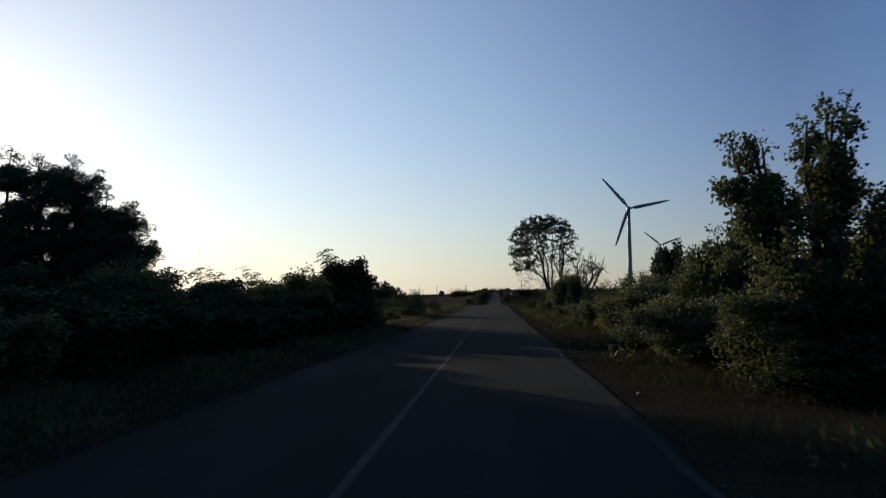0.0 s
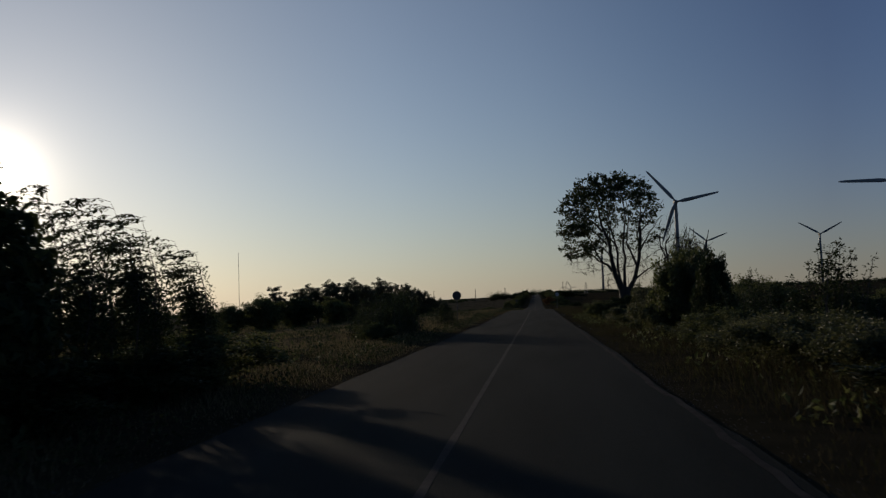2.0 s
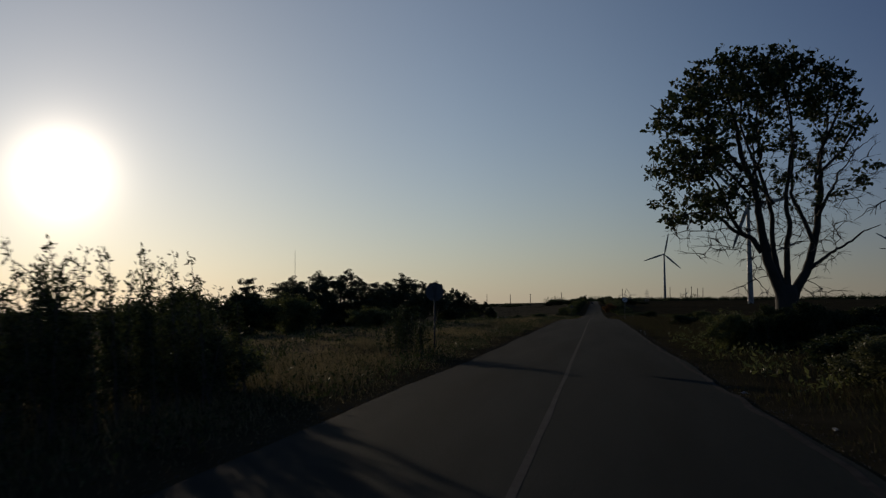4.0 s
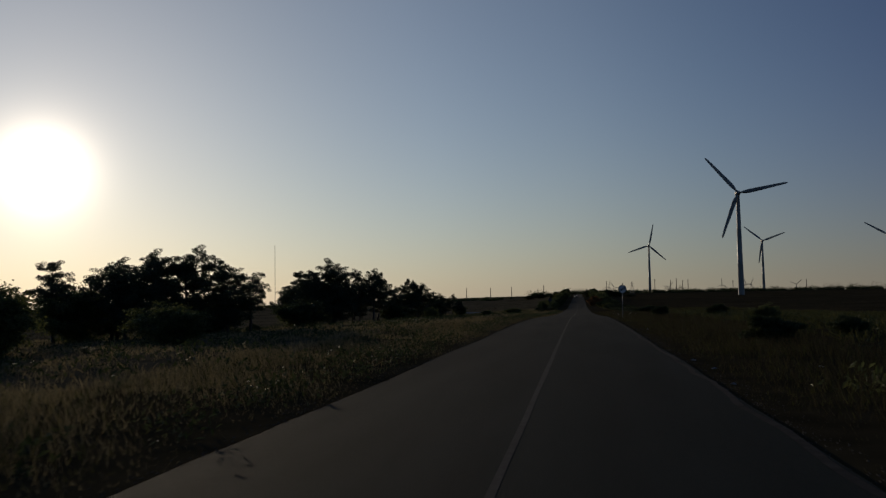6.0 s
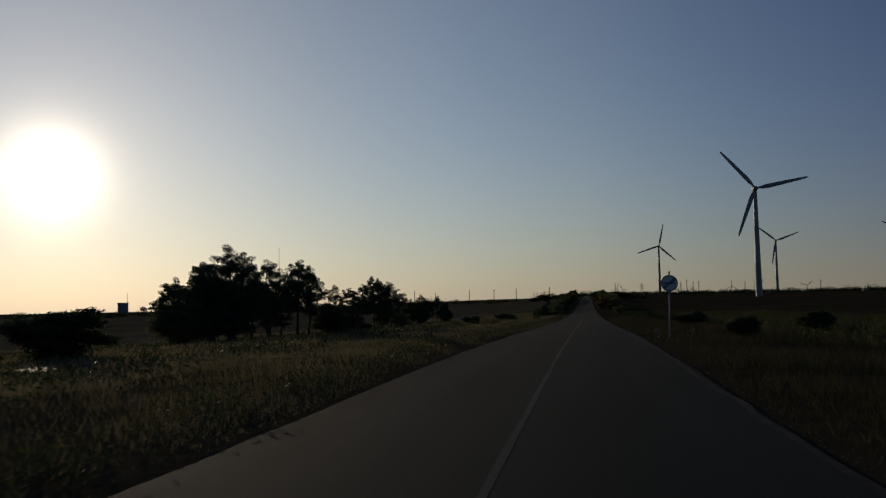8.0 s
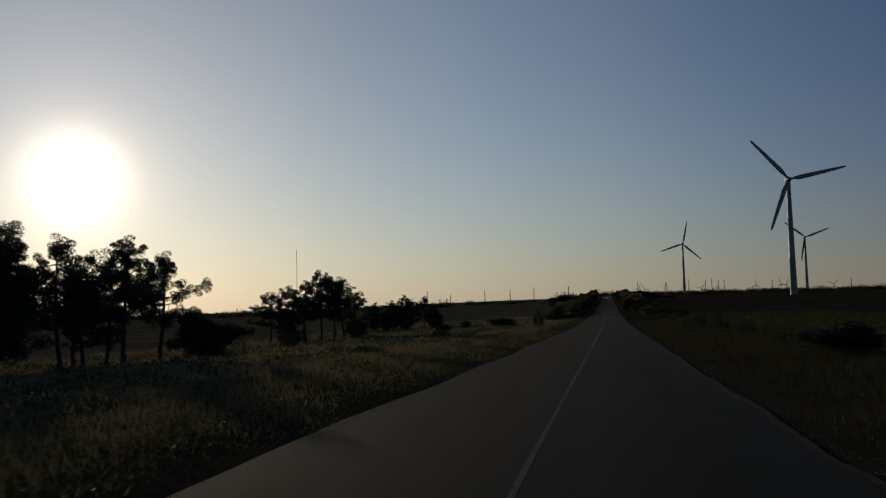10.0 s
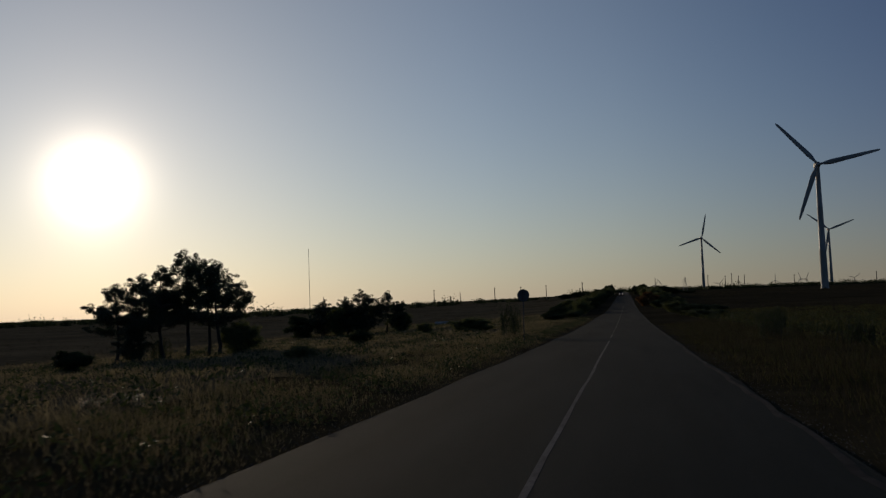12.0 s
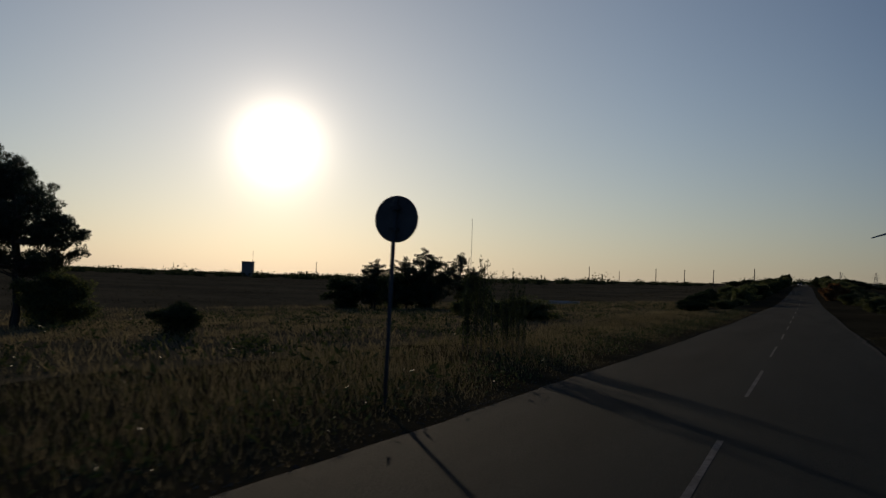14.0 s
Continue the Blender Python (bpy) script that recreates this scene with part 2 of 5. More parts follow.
# ---------------------------------------------------------------- mesh building
class Heap:
    """Vertices and faces gathered into one mesh."""

    def __init__(self):
        self.v, self.f, self.count = [], [], 0

    def add(self, verts, faces):
        verts = np.asarray(verts, float).reshape(-1, 3)
        self.v.append(verts)
        for face_set in faces:
            self.f.append(np.asarray(face_set, np.int64) + self.count)
        self.count += len(verts)

    def tube(self, path, radii, sides=6):
        path, radii = np.asarray(path, float), np.asarray(radii, float)
        n = len(path)
        along = np.gradient(path, axis=0)
        along /= np.linalg.norm(along, axis=1)[:, None] + 1e-9
        ref = np.array([0.31, 0.94, 0.11]) if abs(along[0][2]) > 0.7 else np.array([0.05, 0.02, 1.0])
        u = np.cross(along, ref)
        u /= np.linalg.norm(u, axis=1)[:, None] + 1e-9
        w = np.cross(along, u)
        a = np.arange(sides) * 2 * math.pi / sides
        ring = path[:, None] + radii[:, None, None] * (np.cos(a)[None, :, None] * u[:, None] + np.sin(a)[None, :, None] * w[:, None])
        i, j = np.meshgrid(np.arange(n - 1), np.arange(sides), indexing="ij")
        k = (j + 1) % sides
        quads = np.stack([i * sides + j, i * sides + k, (i + 1) * sides + k, (i + 1) * sides + j], -1).reshape(-1, 4)
        self.add(ring, [quads, np.arange(sides)[::-1][None], (np.arange(sides) + (n - 1) * sides)[None]])

    def box(self, lo, hi):
        x0, y0, z0 = lo
        x1, y1, z1 = hi
        self.add([(x0, y0, z0), (x1, y0, z0), (x1, y1, z0), (x0, y1, z0), (x0, y0, z1), (x1, y0, z1), (x1, y1, z1), (x0, y1, z1)],
                 [[(3, 2, 1, 0), (4, 5, 6, 7), (0, 1, 5, 4), (1, 2, 6, 5), (2, 3, 7, 6), (3, 0, 4, 7)]])

    def leaves(self, at, size, rng, aim=None, aim_share=0.5, slim=0.45):
        """Folded pointed leaves at the given places."""
        at = np.asarray(at, float)
        n = len(at)
        if not n:
            return
        d = rng.normal(size=(n, 3))
        d /= np.linalg.norm(d, axis=1)[:, None]
        if aim is not None:
            d = d * (1 - aim_share) + np.asarray(aim) * aim_share
            d /= np.linalg.norm(d, axis=1)[:, None] + 1e-9
        s = np.cross(d, rng.normal(size=(n, 3)))
        s /= np.linalg.norm(s, axis=1)[:, None] + 1e-9
        up = np.cross(s, d)
        ln = (size * rng.uniform(0.6, 1.25, n))[:, None]
        mid = at + d * ln * 0.45
        left, right = mid + s * ln * slim * 0.5 + up * ln * 0.10, mid - s * ln * slim * 0.5 + up * ln * 0.10
        tip = at + d * ln - up * ln * 0.06
        self.add(np.stack([at, left, tip, right], 1), [np.arange(4 * n).reshape(n, 4)])

    def blades(self, at, height, width, rng, lean=(0, 0), scatter=0.35):
        """Grass blades or needles: slim triangles that rise from the given places."""
        at = np.asarray(at, float)
        n = len(at)
        turn = rng.uniform(0, 2 * math.pi, n)
        side = np.stack([np.cos(turn), np.sin(turn), np.zeros(n)], 1) * (width * rng.uniform(0.7, 1.3, n))[:, None] * 0.5
        h = (height * rng.uniform(0.45, 1.2, n))[:, None] if np.isscalar(height) else (height * rng.uniform(0.6, 1.15, n))[:, None]
        top = at + h * np.concatenate([rng.normal(0, scatter, (n, 2)) + np.asarray(lean), np.ones((n, 1))], 1)
        self.add(np.stack([at - side, at + side, top], 1), [np.arange(3 * n).reshape(n, 3)])

    def pad(self, centre, wide, tall, count, length, width, rng):
        """A flat cushion of short needles at a bough's end."""
        d = rng.normal(size=(count, 3))
        d /= np.linalg.norm(d, axis=1)[:, None]
        root = np.asarray(centre) + d * np.array([wide, wide, tall]) * rng.uniform(0.25, 1.0, count)[:, None] ** 0.6
        go = d * np.array([1, 1, 0.7]) + rng.normal(0, 0.45, (count, 3)) + np.array([0, 0, 0.45])
        go /= np.linalg.norm(go, axis=1)[:, None] + 1e-9
        s = np.cross(go, rng.normal(size=(count, 3)))
        s /= np.linalg.norm(s, axis=1)[:, None] + 1e-9
        tip = root + go * length * rng.uniform(0.6, 1.2, count)[:, None]
        self.add(np.stack([root - s * width * 0.5, root + s * width * 0.5, tip], 1), [np.arange(3 * count).reshape(count, 3)])

    def mesh(self, name, material, flat=True):
        me = bpy.data.meshes.new(name)
        v = np.concatenate(self.v) if self.v else np.zeros((0, 3))
        sizes = np.concatenate([np.full(len(f), f.shape[1]) for f in self.f])
        loops = np.concatenate([f.ravel() for f in self.f])
        me.vertices.add(len(v))
        me.vertices.foreach_set("co", v.ravel())
        me.loops.add(len(loops))
        me.loops.foreach_set("vertex_index", loops)
        me.polygons.add(len(sizes))
        me.polygons.foreach_set("loop_start", np.concatenate([[0], np.cumsum(sizes)[:-1]]))
        me.polygons.foreach_set("use_smooth", np.full(len(sizes), not flat))
        me.update(calc_edges=True)
        me.validate()
        me.materials.append(material)
        return me


def part(name, heap, material, parent, label="", flat=True, kind=""):
    """Links a heap (or a ready mesh) as one mesh object under a thing."""
    ob = new(name, heap.mesh(name, material, flat) if isinstance(heap, Heap) else heap)
    ob.parent = parent
    return tagged(ob, label, kind=kind)


def thing(name, label, category, group="", kind=""):
    return tagged(new(name), label, category, group, kind)


def sheet(name, heap, material, label, category, kind="structure", flat=True):
    return tagged(new(name, heap.mesh(name, material, flat)), label, category, "", kind)


def put(ob, x, y, turn=0.0, size=1.0, tall=None, sink=0.05, lean=0.0):
    """Stands a copy of a thing on the land."""
    z = float(land_z(x, y)) - sink
    m = pose(x, y, z, 0, lean, turn) @ Matrix.Diagonal((size, size, tall or size, 1))
    return copy_thing(ob, m)


def discard(ob):
    """Takes a pattern away once its copies stand."""
    for o in (*ob.children_recursive, ob):
        bpy.data.objects.remove(o)


# ---------------------------------------------------------------- ground, road
def steps(stops):
    out = []
    for a, b, s in stops:
        out += list(np.arange(a, b, s))
    return np.array(out + [stops[-1][1]])


gx = steps([(-4600, -1000, 300), (-1000, -200, 50), (-200, -60, 10), (-60, -12, 2.5), (-12, -3.0, 0.6), (-3.0, -2.64, 0.12), (-2.64, 2.64, 0.66), (2.64, 3.0, 0.12), (3.0, 12, 0.6), (12, 60, 2.5), (60, 200, 10), (200, 1000, 50), (1000, 4600, 300)])
gy = steps([(-600, -40, 80), (-40, 260, 1.5), (260, 420, 5), (420, 1500, 20), (1500, 4800, 150)])
X, Y = np.meshgrid(gx, gy)
Z = land_z(X, Y)
Z = np.where(np.abs(X) < 2.7, road_z(Y) - 0.12, Z)
nx, ny = len(gx), len(gy)
ii, jj = np.meshgrid(np.arange(ny - 1), np.arange(nx - 1), indexing="ij")
ground = Heap()
ground.add(np.stack([X, Y, Z], -1), [np.stack([ii * nx + jj, ii * nx + jj + 1, (ii + 1) * nx + jj + 1, (ii + 1) * nx + jj], -1).reshape(-1, 4)])
land = sheet("ground", ground, M_ground, "flat dry farmland, pale stubble on one side of the road and ground darkened for grass shade on the other", "ground", flat=False)
land.data.materials.append(M_stubble)
land.data.polygons.foreach_set("material_index", (((X[:-1, :-1] + X[1:, 1:]) < -17) & (Y[:-1, :-1] > 44)).astype(np.int32).ravel())

LEFT, RIGHT = -2.84, 2.90
ry = steps([(-600, -60, 20), (-60, 280, 0.8), (280, 700, 5), (700, 1500, 20), (1500, 4800, 150)])


def ragged(n, seed, amount):
    r = np.random.default_rng(seed)
    raw = r.normal(size=n)
    return amount * (0.6 * np.convolve(raw, np.ones(9) / 9, "same") * 2.2 + 0.35 * np.convolve(raw, np.ones(3) / 3, "same"))


lx, rx = LEFT + ragged(len(ry), 5, 0.06), RIGHT + ragged(len(ry), 6, 0.07)
across = np.linspace(0, 1, 9)
RX = lx[:, None] * (1 - across) + rx[:, None] * across
RZ = road_z(ry)[:, None] + 0.025 + 0.025 * (1 - (RX / 2.9) ** 2)
RY = np.repeat(ry[:, None], 9, 1)
skirt_l, skirt_r = np.stack([lx - 0.02, ry, road_z(ry) - 0.15], -1)[:, None], np.stack([rx + 0.02, ry, road_z(ry) - 0.15], -1)[:, None]
top_grid = np.stack([RX, RY, RZ], -1)
road = Heap()
for grid in (np.concatenate([skirt_l, top_grid[:, :1]], 1), top_grid, np.concatenate([top_grid[:, -1:], skirt_r], 1)):
    w = grid.shape[1]
    ii, jj = np.meshgrid(np.arange(len(ry) - 1), np.arange(w - 1), indexing="ij")
    road.add(grid, [np.stack([ii * w + jj, ii * w + jj + 1, (ii + 1) * w + jj + 1, (ii + 1) * w + jj], -1).reshape(-1, 4)])
road_ob = sheet("road", road, M_asphalt, "old grey two-lane asphalt road with worn edges", "road", flat=False)


def on_road(x, y):
    return float(road_z(y)) + 0.025 + 0.025 * (1 - (x / 2.9) ** 2)


def strip(heap, y0, y1, x, width, lift=0.0022, step=1.5, wobble=0.012, seed=0):
    r = np.random.default_rng(seed)
    ys = np.linspace(y0, y1, max(3, int((y1 - y0) / step)))
    shift = np.convolve(r.normal(0, wobble, len(ys)), np.ones(3) / 3, "same")
    thin = width * r.uniform(0.75, 1.1, len(ys))
    pts = []
    for y, s, t in zip(ys, shift, thin):
        for k in (-0.5, 0.5):
            xx = x + s + k * t
            pts.append((xx, y, on_road(xx, y) + lift))
    n = len(ys)
    heap.add(pts, [[(2 * i, 2 * i + 1, 2 * i + 3, 2 * i + 2) for i in range(n - 1)]])


# the painted centre line, solid along the bushes and broken further on
for k, (y0, y1) in enumerate([(-40, 30), (30, 148), (148, 196), (196, 230.9), (235.2, 240.4), (245, 250), (255, 260), (265, 270), (275, 280), (285, 292), (300, 308), (320, 330), (345, 360), (380, 400)]):
    line = Heap()
    strip(line, y0, y1, 0.02, 0.088 if k < 2 else 0.066, seed=k)
    part("centre_line", line, (M_paint_old, M_paint_faint, M_paint_old)[k] if k < 3 else M_paint, road_ob, "worn white painted line")
# an older line shows faintly beside it
line = Heap()
for a, b in ((154.5, 157.2), (158.0, 160.4), (161.0, 163.4)):
    strip(line, a, b, 0.18, 0.022, lift=0.002, step=0.5, wobble=0.02, seed=60)
part("old_line", line, M_paint_faint, road_ob, "almost worn away older painted line")
# dust and faded paint along the asphalt's edges
M_dust = surface("pale_dust", (0.017, 0.018, 0.018), (0.050, 0.049, 0.046), 0.5, 5.0, 0.95, 0.3, spread=0.5, shine=0.02)
for side, edge in ((1, RIGHT),):
    dust = Heap()
    strip(dust, -40, 300, edge - side * 0.10, 0.11, lift=0.003, step=0.6, wobble=0.07, seed=40 + side)
    part("dusty_edge", dust, M_dust, road_ob, "pale dusty worn edge strip")
# crumbled gravel along the asphalt's edges
for side, edge in ((-1, LEFT), (1, RIGHT)):
    g = Heap()
    r = np.random.default_rng(10 + side)
    n = 9000
    gy_, gx_ = r.uniform(-8, 262, n), edge + side * np.abs(r.normal(0.02, 0.22, n))
    s = r.uniform(0.006, 0.020, n)
    gz_ = np.maximum(land_z(gx_, gy_), road_z(gy_) + 0.0)
    base = np.stack([gx_, gy_, gz_], 1)
    dirs = np.array([(1, 0, -.4), (-.5, .87, -.4), (-.5, -.87, -.4), (0.1, 0.1, 0.9)])
    jit = r.uniform(0.7, 1.3, (n, 4, 1))
    verts = base[:, None] + dirs[None] * jit * s[:, None, None]
    t = np.arange(n)[:, None] * 4
    g.add(verts, [np.concatenate([t + np.array([[0, 1, 3]]), t + np.array([[1, 2, 3]]), t + np.array([[2, 0, 3]])])])
    sheet("roadside_gravel", g, M_gravel, "pale crumbled gravel along the edge of the asphalt", "gravel", kind="stuff")


# ---------------------------------------------------------------- plants
def curve_path(a, b, bow, n, rng, shake=0.0):
    a, b = np.asarray(a, float), np.asarray(b, float)
    t = np.linspace(0, 1, n)[:, None]
    ctrl = (a + b) / 2 + np.asarray(bow)
    p = (1 - t) ** 2 * a + 2 * t * (1 - t) * ctrl + t ** 2 * b
    if shake:
        p[1:-1] += rng.normal(0, shake, (n - 2, 3))
    return p


def boughs(rng, fork, centre, radii, limbs, seconds, thirds, r0, upper=0.0, shake=0.08, steep=(0.15, 0.85), bulge=0.16, twig=0.075):
    """Limbs that rise from a fork and fill an oval crown: a heap of wood for each limb and the twigs' ends."""
    woods, tips = [Heap() for _ in range(limbs)], []
    fork, centre, radii = (np.asarray(v, float) for v in (fork, centre, radii))

    def in_crown(shell):
        while True:
            d = rng.normal(size=3)
            d /= np.linalg.norm(d)
            if d[2] > upper - rng.uniform(0, 0.5):
                return centre + d * radii * shell

    main = []
    for k in range(limbs):
        az = 2 * math.pi * (k + rng.uniform(-0.3, 0.3)) / limbs
        rise = rng.uniform(*steep)
        out = math.sqrt(1 - rise * rise)
        end = centre + np.array([math.cos(az) * out, math.sin(az) * out, rise]) * radii * rng.uniform(0.8, 0.97)
        flat = (end - fork) * np.array([bulge, bulge, -0.6 * bulge])
        p = curve_path(fork - np.array([0, 0, 0.15]), end, flat, 12, rng, shake)
        r = r0 * rng.uniform(0.62, 0.85) * (1 - np.linspace(0, 1, 12)) ** 0.8 + 0.018
        woods[k].tube(p, r, 7)
        main.append((p, r, k))
        tips.append(p[-1])
    second = []
    for k in range(seconds):
        p, r, limb = main[rng.integers(len(main))]
        i = rng.integers(3, 10)
        goals = [in_crown(rng.uniform(0.55, 1.0)) for _ in range(7)]
        goal = min(goals, key=lambda q: np.linalg.norm(q - p[i]) + 0.6 * max(0, p[i][2] - q[2]))
        q = curve_path(p[i], goal, (p[i] - p[i - 1]) * 0.9, 8, rng, shake * 0.6)
        rad = min(r[i] * 0.62, twig) * (1 - np.linspace(0, 1, 8)) ** 0.8 + 0.010
        woods[limb].tube(q, rad, 5)
        second.append((q, rad, limb))
        tips.append(q[-1])
    for k in range(thirds):
        p, r, limb = second[rng.integers(len(second))]
        i = rng.integers(2, 7)
        d = rng.normal(size=3)
        d /= np.linalg.norm(d)
        d = d * 0.8 + (p[i] - p[i - 1]) / (np.linalg.norm(p[i] - p[i - 1]) + 1e-6) * 0.8 + np.array([0, 0, 0.25])
        ln = rng.uniform(0.12, 0.30) * radii[0]
        q = curve_path(p[i], p[i] + d * ln, d * 0.1, 5, rng, shake * 0.4)
        woods[limb].tube(q, np.linspace(max(0.011, r[i] * 0.5), 0.007, 5), 4)
        tips.append(q[-1])
    return woods, np.array(tips)


def clump_points(centres, per, radius, rng, squash=0.7):
    n = len(centres) * per
    d = np.clip(rng.normal(size=(n, 3)), -1.45, 1.45) * np.array([1, 1, squash])
    return np.repeat(np.asarray(centres), per, 0) + d * radius * 0.5


def shrub(seed, name, label, category, leaf_material, height=2.5, width=2.6, leaf=0.09, clumps=120, per=34, spiky=0.0, group="", tight=1.0):
    """A many-stemmed bush, 1:1 at its own height; stems rise from the ground and the leaves sit in uneven clumps."""
    rng = np.random.default_rng(seed)
    ob = thing(name, label, category, group)
    wood, centres = Heap(), []
    for k in range(13):
        az, out = rng.uniform(0, 2 * math.pi), math.sqrt(rng.uniform(0, 1)) * width * 0.5
        top = height * rng.uniform(0.55, 1.0) * (1 - 0.45 * (out / (width * 0.5)) ** 2)
        a = np.array([math.cos(az) * out * 0.25, math.sin(az) * out * 0.25, -0.1])
        b = np.array([math.cos(az) * out, math.sin(az) * out, top])
        p = curve_path(a, b, (0, 0, height * 0.12), 8, rng, 0.05)
        wood.tube(p, np.linspace(0.035, 0.008, 8), 5)
        for j in range(clumps // 13):
            i = rng.integers(1, 8)
            off = rng.normal(0, 0.16 * width * 0.55, 3) * np.array([1, 1, 0.7])
            c = p[i] + off
            c[2] = max(c[2], 0.1)
            centres.append(c)
            if rng.random() < 0.5:
                wood.tube(curve_path(p[i], c, (0, 0, 0.05), 4, rng), np.linspace(0.012, 0.004, 4), 3)
        if spiky:
            for j in range(4):
                s = b + rng.normal(0, 0.12 * width, 3) * np.array([1, 1, 0.3])
                e = s + np.array([rng.normal(0, 0.12), rng.normal(0, 0.12), 1.0]) * height * spiky * rng.uniform(0.5, 1)
                q = curve_path(s, e, (0, 0, 0), 6, rng, 0.02)
                wood.tube(q, np.linspace(0.010, 0.003, 6), 3)
                centres += list(q[1:])
    crown = Heap()
    centres = np.array(centres)
    pts = clump_points(centres, per, 0.34 * width * 0.42 * tight, rng)
    pts[:, 2] = np.abs(pts[:, 2])
    crown.leaves(pts, leaf, rng, aim=(-0.35, 0.0, -0.5), aim_share=0.35, slim=0.5)
    part("stem_tangle", wood, M_twig, ob, "thin brown stems", kind="stuff")
    part("crown", crown, leaf_material, ob, kind="stuff")
    return ob


def tall_weed(seed):
    """A stand of upright stems with small leaves up their length."""
    rng = np.random.default_rng(seed)
    ob = thing("tall_weed", "stand of tall leggy weeds with small leaves at the road's edge", "weeds", "tall weeds by the road")
    wood, crown = Heap(), Heap()
    for k in range(20):
        az, out = rng.uniform(0, 2 * math.pi), math.sqrt(rng.uniform(0, 1)) * 1.0
        foot = np.array([math.cos(az) * out, math.sin(az) * out, -0.05])
        tall = 2.5 * rng.uniform(0.5, 1.0)
        head = foot + np.array([rng.normal(-0.12, 0.16), rng.normal(0, 0.16), tall])
        p = curve_path(foot, head, (0, 0, 0.1), 14, rng, 0.012)
        wood.tube(p, np.linspace(0.020, 0.006, 14), 4)
        for i in range(3, 14):
            c = p[i] + rng.normal(0, 0.035, 3)
            crown.leaves(clump_points(np.array([c]), 17 if i < 10 else 10, 0.11 + 0.10 * (1 - i / 14), rng), 0.095, rng, aim=(-0.3, 0, 0.5), aim_share=0.35, slim=0.42)
            if rng.random() < 0.3 and i > 4:
                e = c + np.array([rng.normal(-0.05, 0.16), rng.normal(0, 0.16), rng.uniform(0.12, 0.4)])
                q = curve_path(p[i], e, (0, 0, 0.02), 4, rng)
                wood.tube(q, np.linspace(0.006, 0.003, 4), 3)
                crown.leaves(clump_points(q[1:], 7, 0.10, rng), 0.085, rng, aim=(-0.3, 0, 0.5), aim_share=0.35, slim=0.42)
    part("stem_tangle", wood, M_twig, ob, "thin upright stems", kind="stuff")
    part("crown", crown, M_leaf_dark, ob, "small dark leaves", kind="stuff")
    return ob


def pinnate_tree(seed, height=3.6, fronds=180):
    """A sapling with long feathered leaves that the wind sweeps to one side."""
    rng = np.random.default_rng(seed)
    ob = thing("feather_leaved_sapling", "young roadside tree with long feathery leaves swept by the wind", "tree", "saplings along the road")
    wood, crown = Heap(), Heap()
    tips = []
    for k in range(6):
        az, out = rng.uniform(0, 2 * math.pi), rng.uniform(0.1, 0.95)
        top = height * (rng.uniform(0.6, 0.97) if k else 1.0)
        p = curve_path((0.2 * math.cos(az) * out, 0.2 * math.sin(az) * out, -0.1), (math.cos(az) * out - 0.25, math.sin(az) * out, min(top, height)), (0.45, 0, 0.3), 10, rng, 0.03)
        wood.tube(p, np.linspace(0.04, 0.004, 10), 5)
        for j in range(fronds // 6):
            k_ = rng.uniform(3.5, 9.0)
            i = int(k_)
            tips.append(p[i] + (p[min(9, i + 1)] - p[i]) * (k_ - i) + rng.normal(0, 0.07, 3))
        for j in range(2):
            tips.append(p[9] + rng.normal(0, 0.05, 3) - np.array([0, 0, 0.10 * j]))
    for c in tips:
        az = rng.normal(math.pi, 0.55)
        ln = rng.uniform(0.5, 0.95)
        out = np.array([math.cos(az), math.sin(az), 0.0])
        e = c + out * ln + np.array([-0.10, 0, rng.uniform(-0.26, 0.10)])
        q = curve_path(c, e, (0, 0, 0.11), 12, rng, 0.012)
        wood.tube(q[::3], np.linspace(0.005, 0.002, 4), 3)
        along = np.gradient(q, axis=0)
        side = np.cross(along, (0, 0, 1.0))
        side /= np.linalg.norm(side, axis=1)[:, None] + 1e-9
        for sgn in (-1, 1):
            root = q[2:]
            d = side[2:] * sgn * 0.8 + along[2:] / (np.linalg.norm(along[2:], axis=1)[:, None] + 1e-9) * 0.5 + rng.normal(0, 0.15, root.shape) + np.array([-0.15, 0, -0.25])
            d /= np.linalg.norm(d, axis=1)[:, None]
            s = np.cross(d, rng.normal(0, 0.25, root.shape) + np.array([0, 0, 1.0]))
            s /= np.linalg.norm(s, axis=1)[:, None] + 1e-9
            L = rng.uniform(0.11, 0.17, len(root))[:, None]
            crown.add(np.stack([root, root + d * L * 0.4 + s * L * 0.24, root + d * L, root + d * L * 0.4 - s * L * 0.24], 1), [np.arange(4 * len(root)).reshape(-1, 4)])
    # the thick inner foliage lower down
    inner = np.array(tips) * np.array([1, 1, 0.82]) + rng.normal(0, 0.12, (len(tips), 3))
    crown.leaves(clump_points(inner, 20, 0.42, rng), 0.12, rng, aim=(-0.7, 0, -0.4), aim_share=0.45, slim=0.32)
    part("stem_tangle", wood, M_twig, ob, "thin brown stems", kind="stuff")
    part("crown", crown, M_leaf_dark, ob, kind="stuff")
    return ob


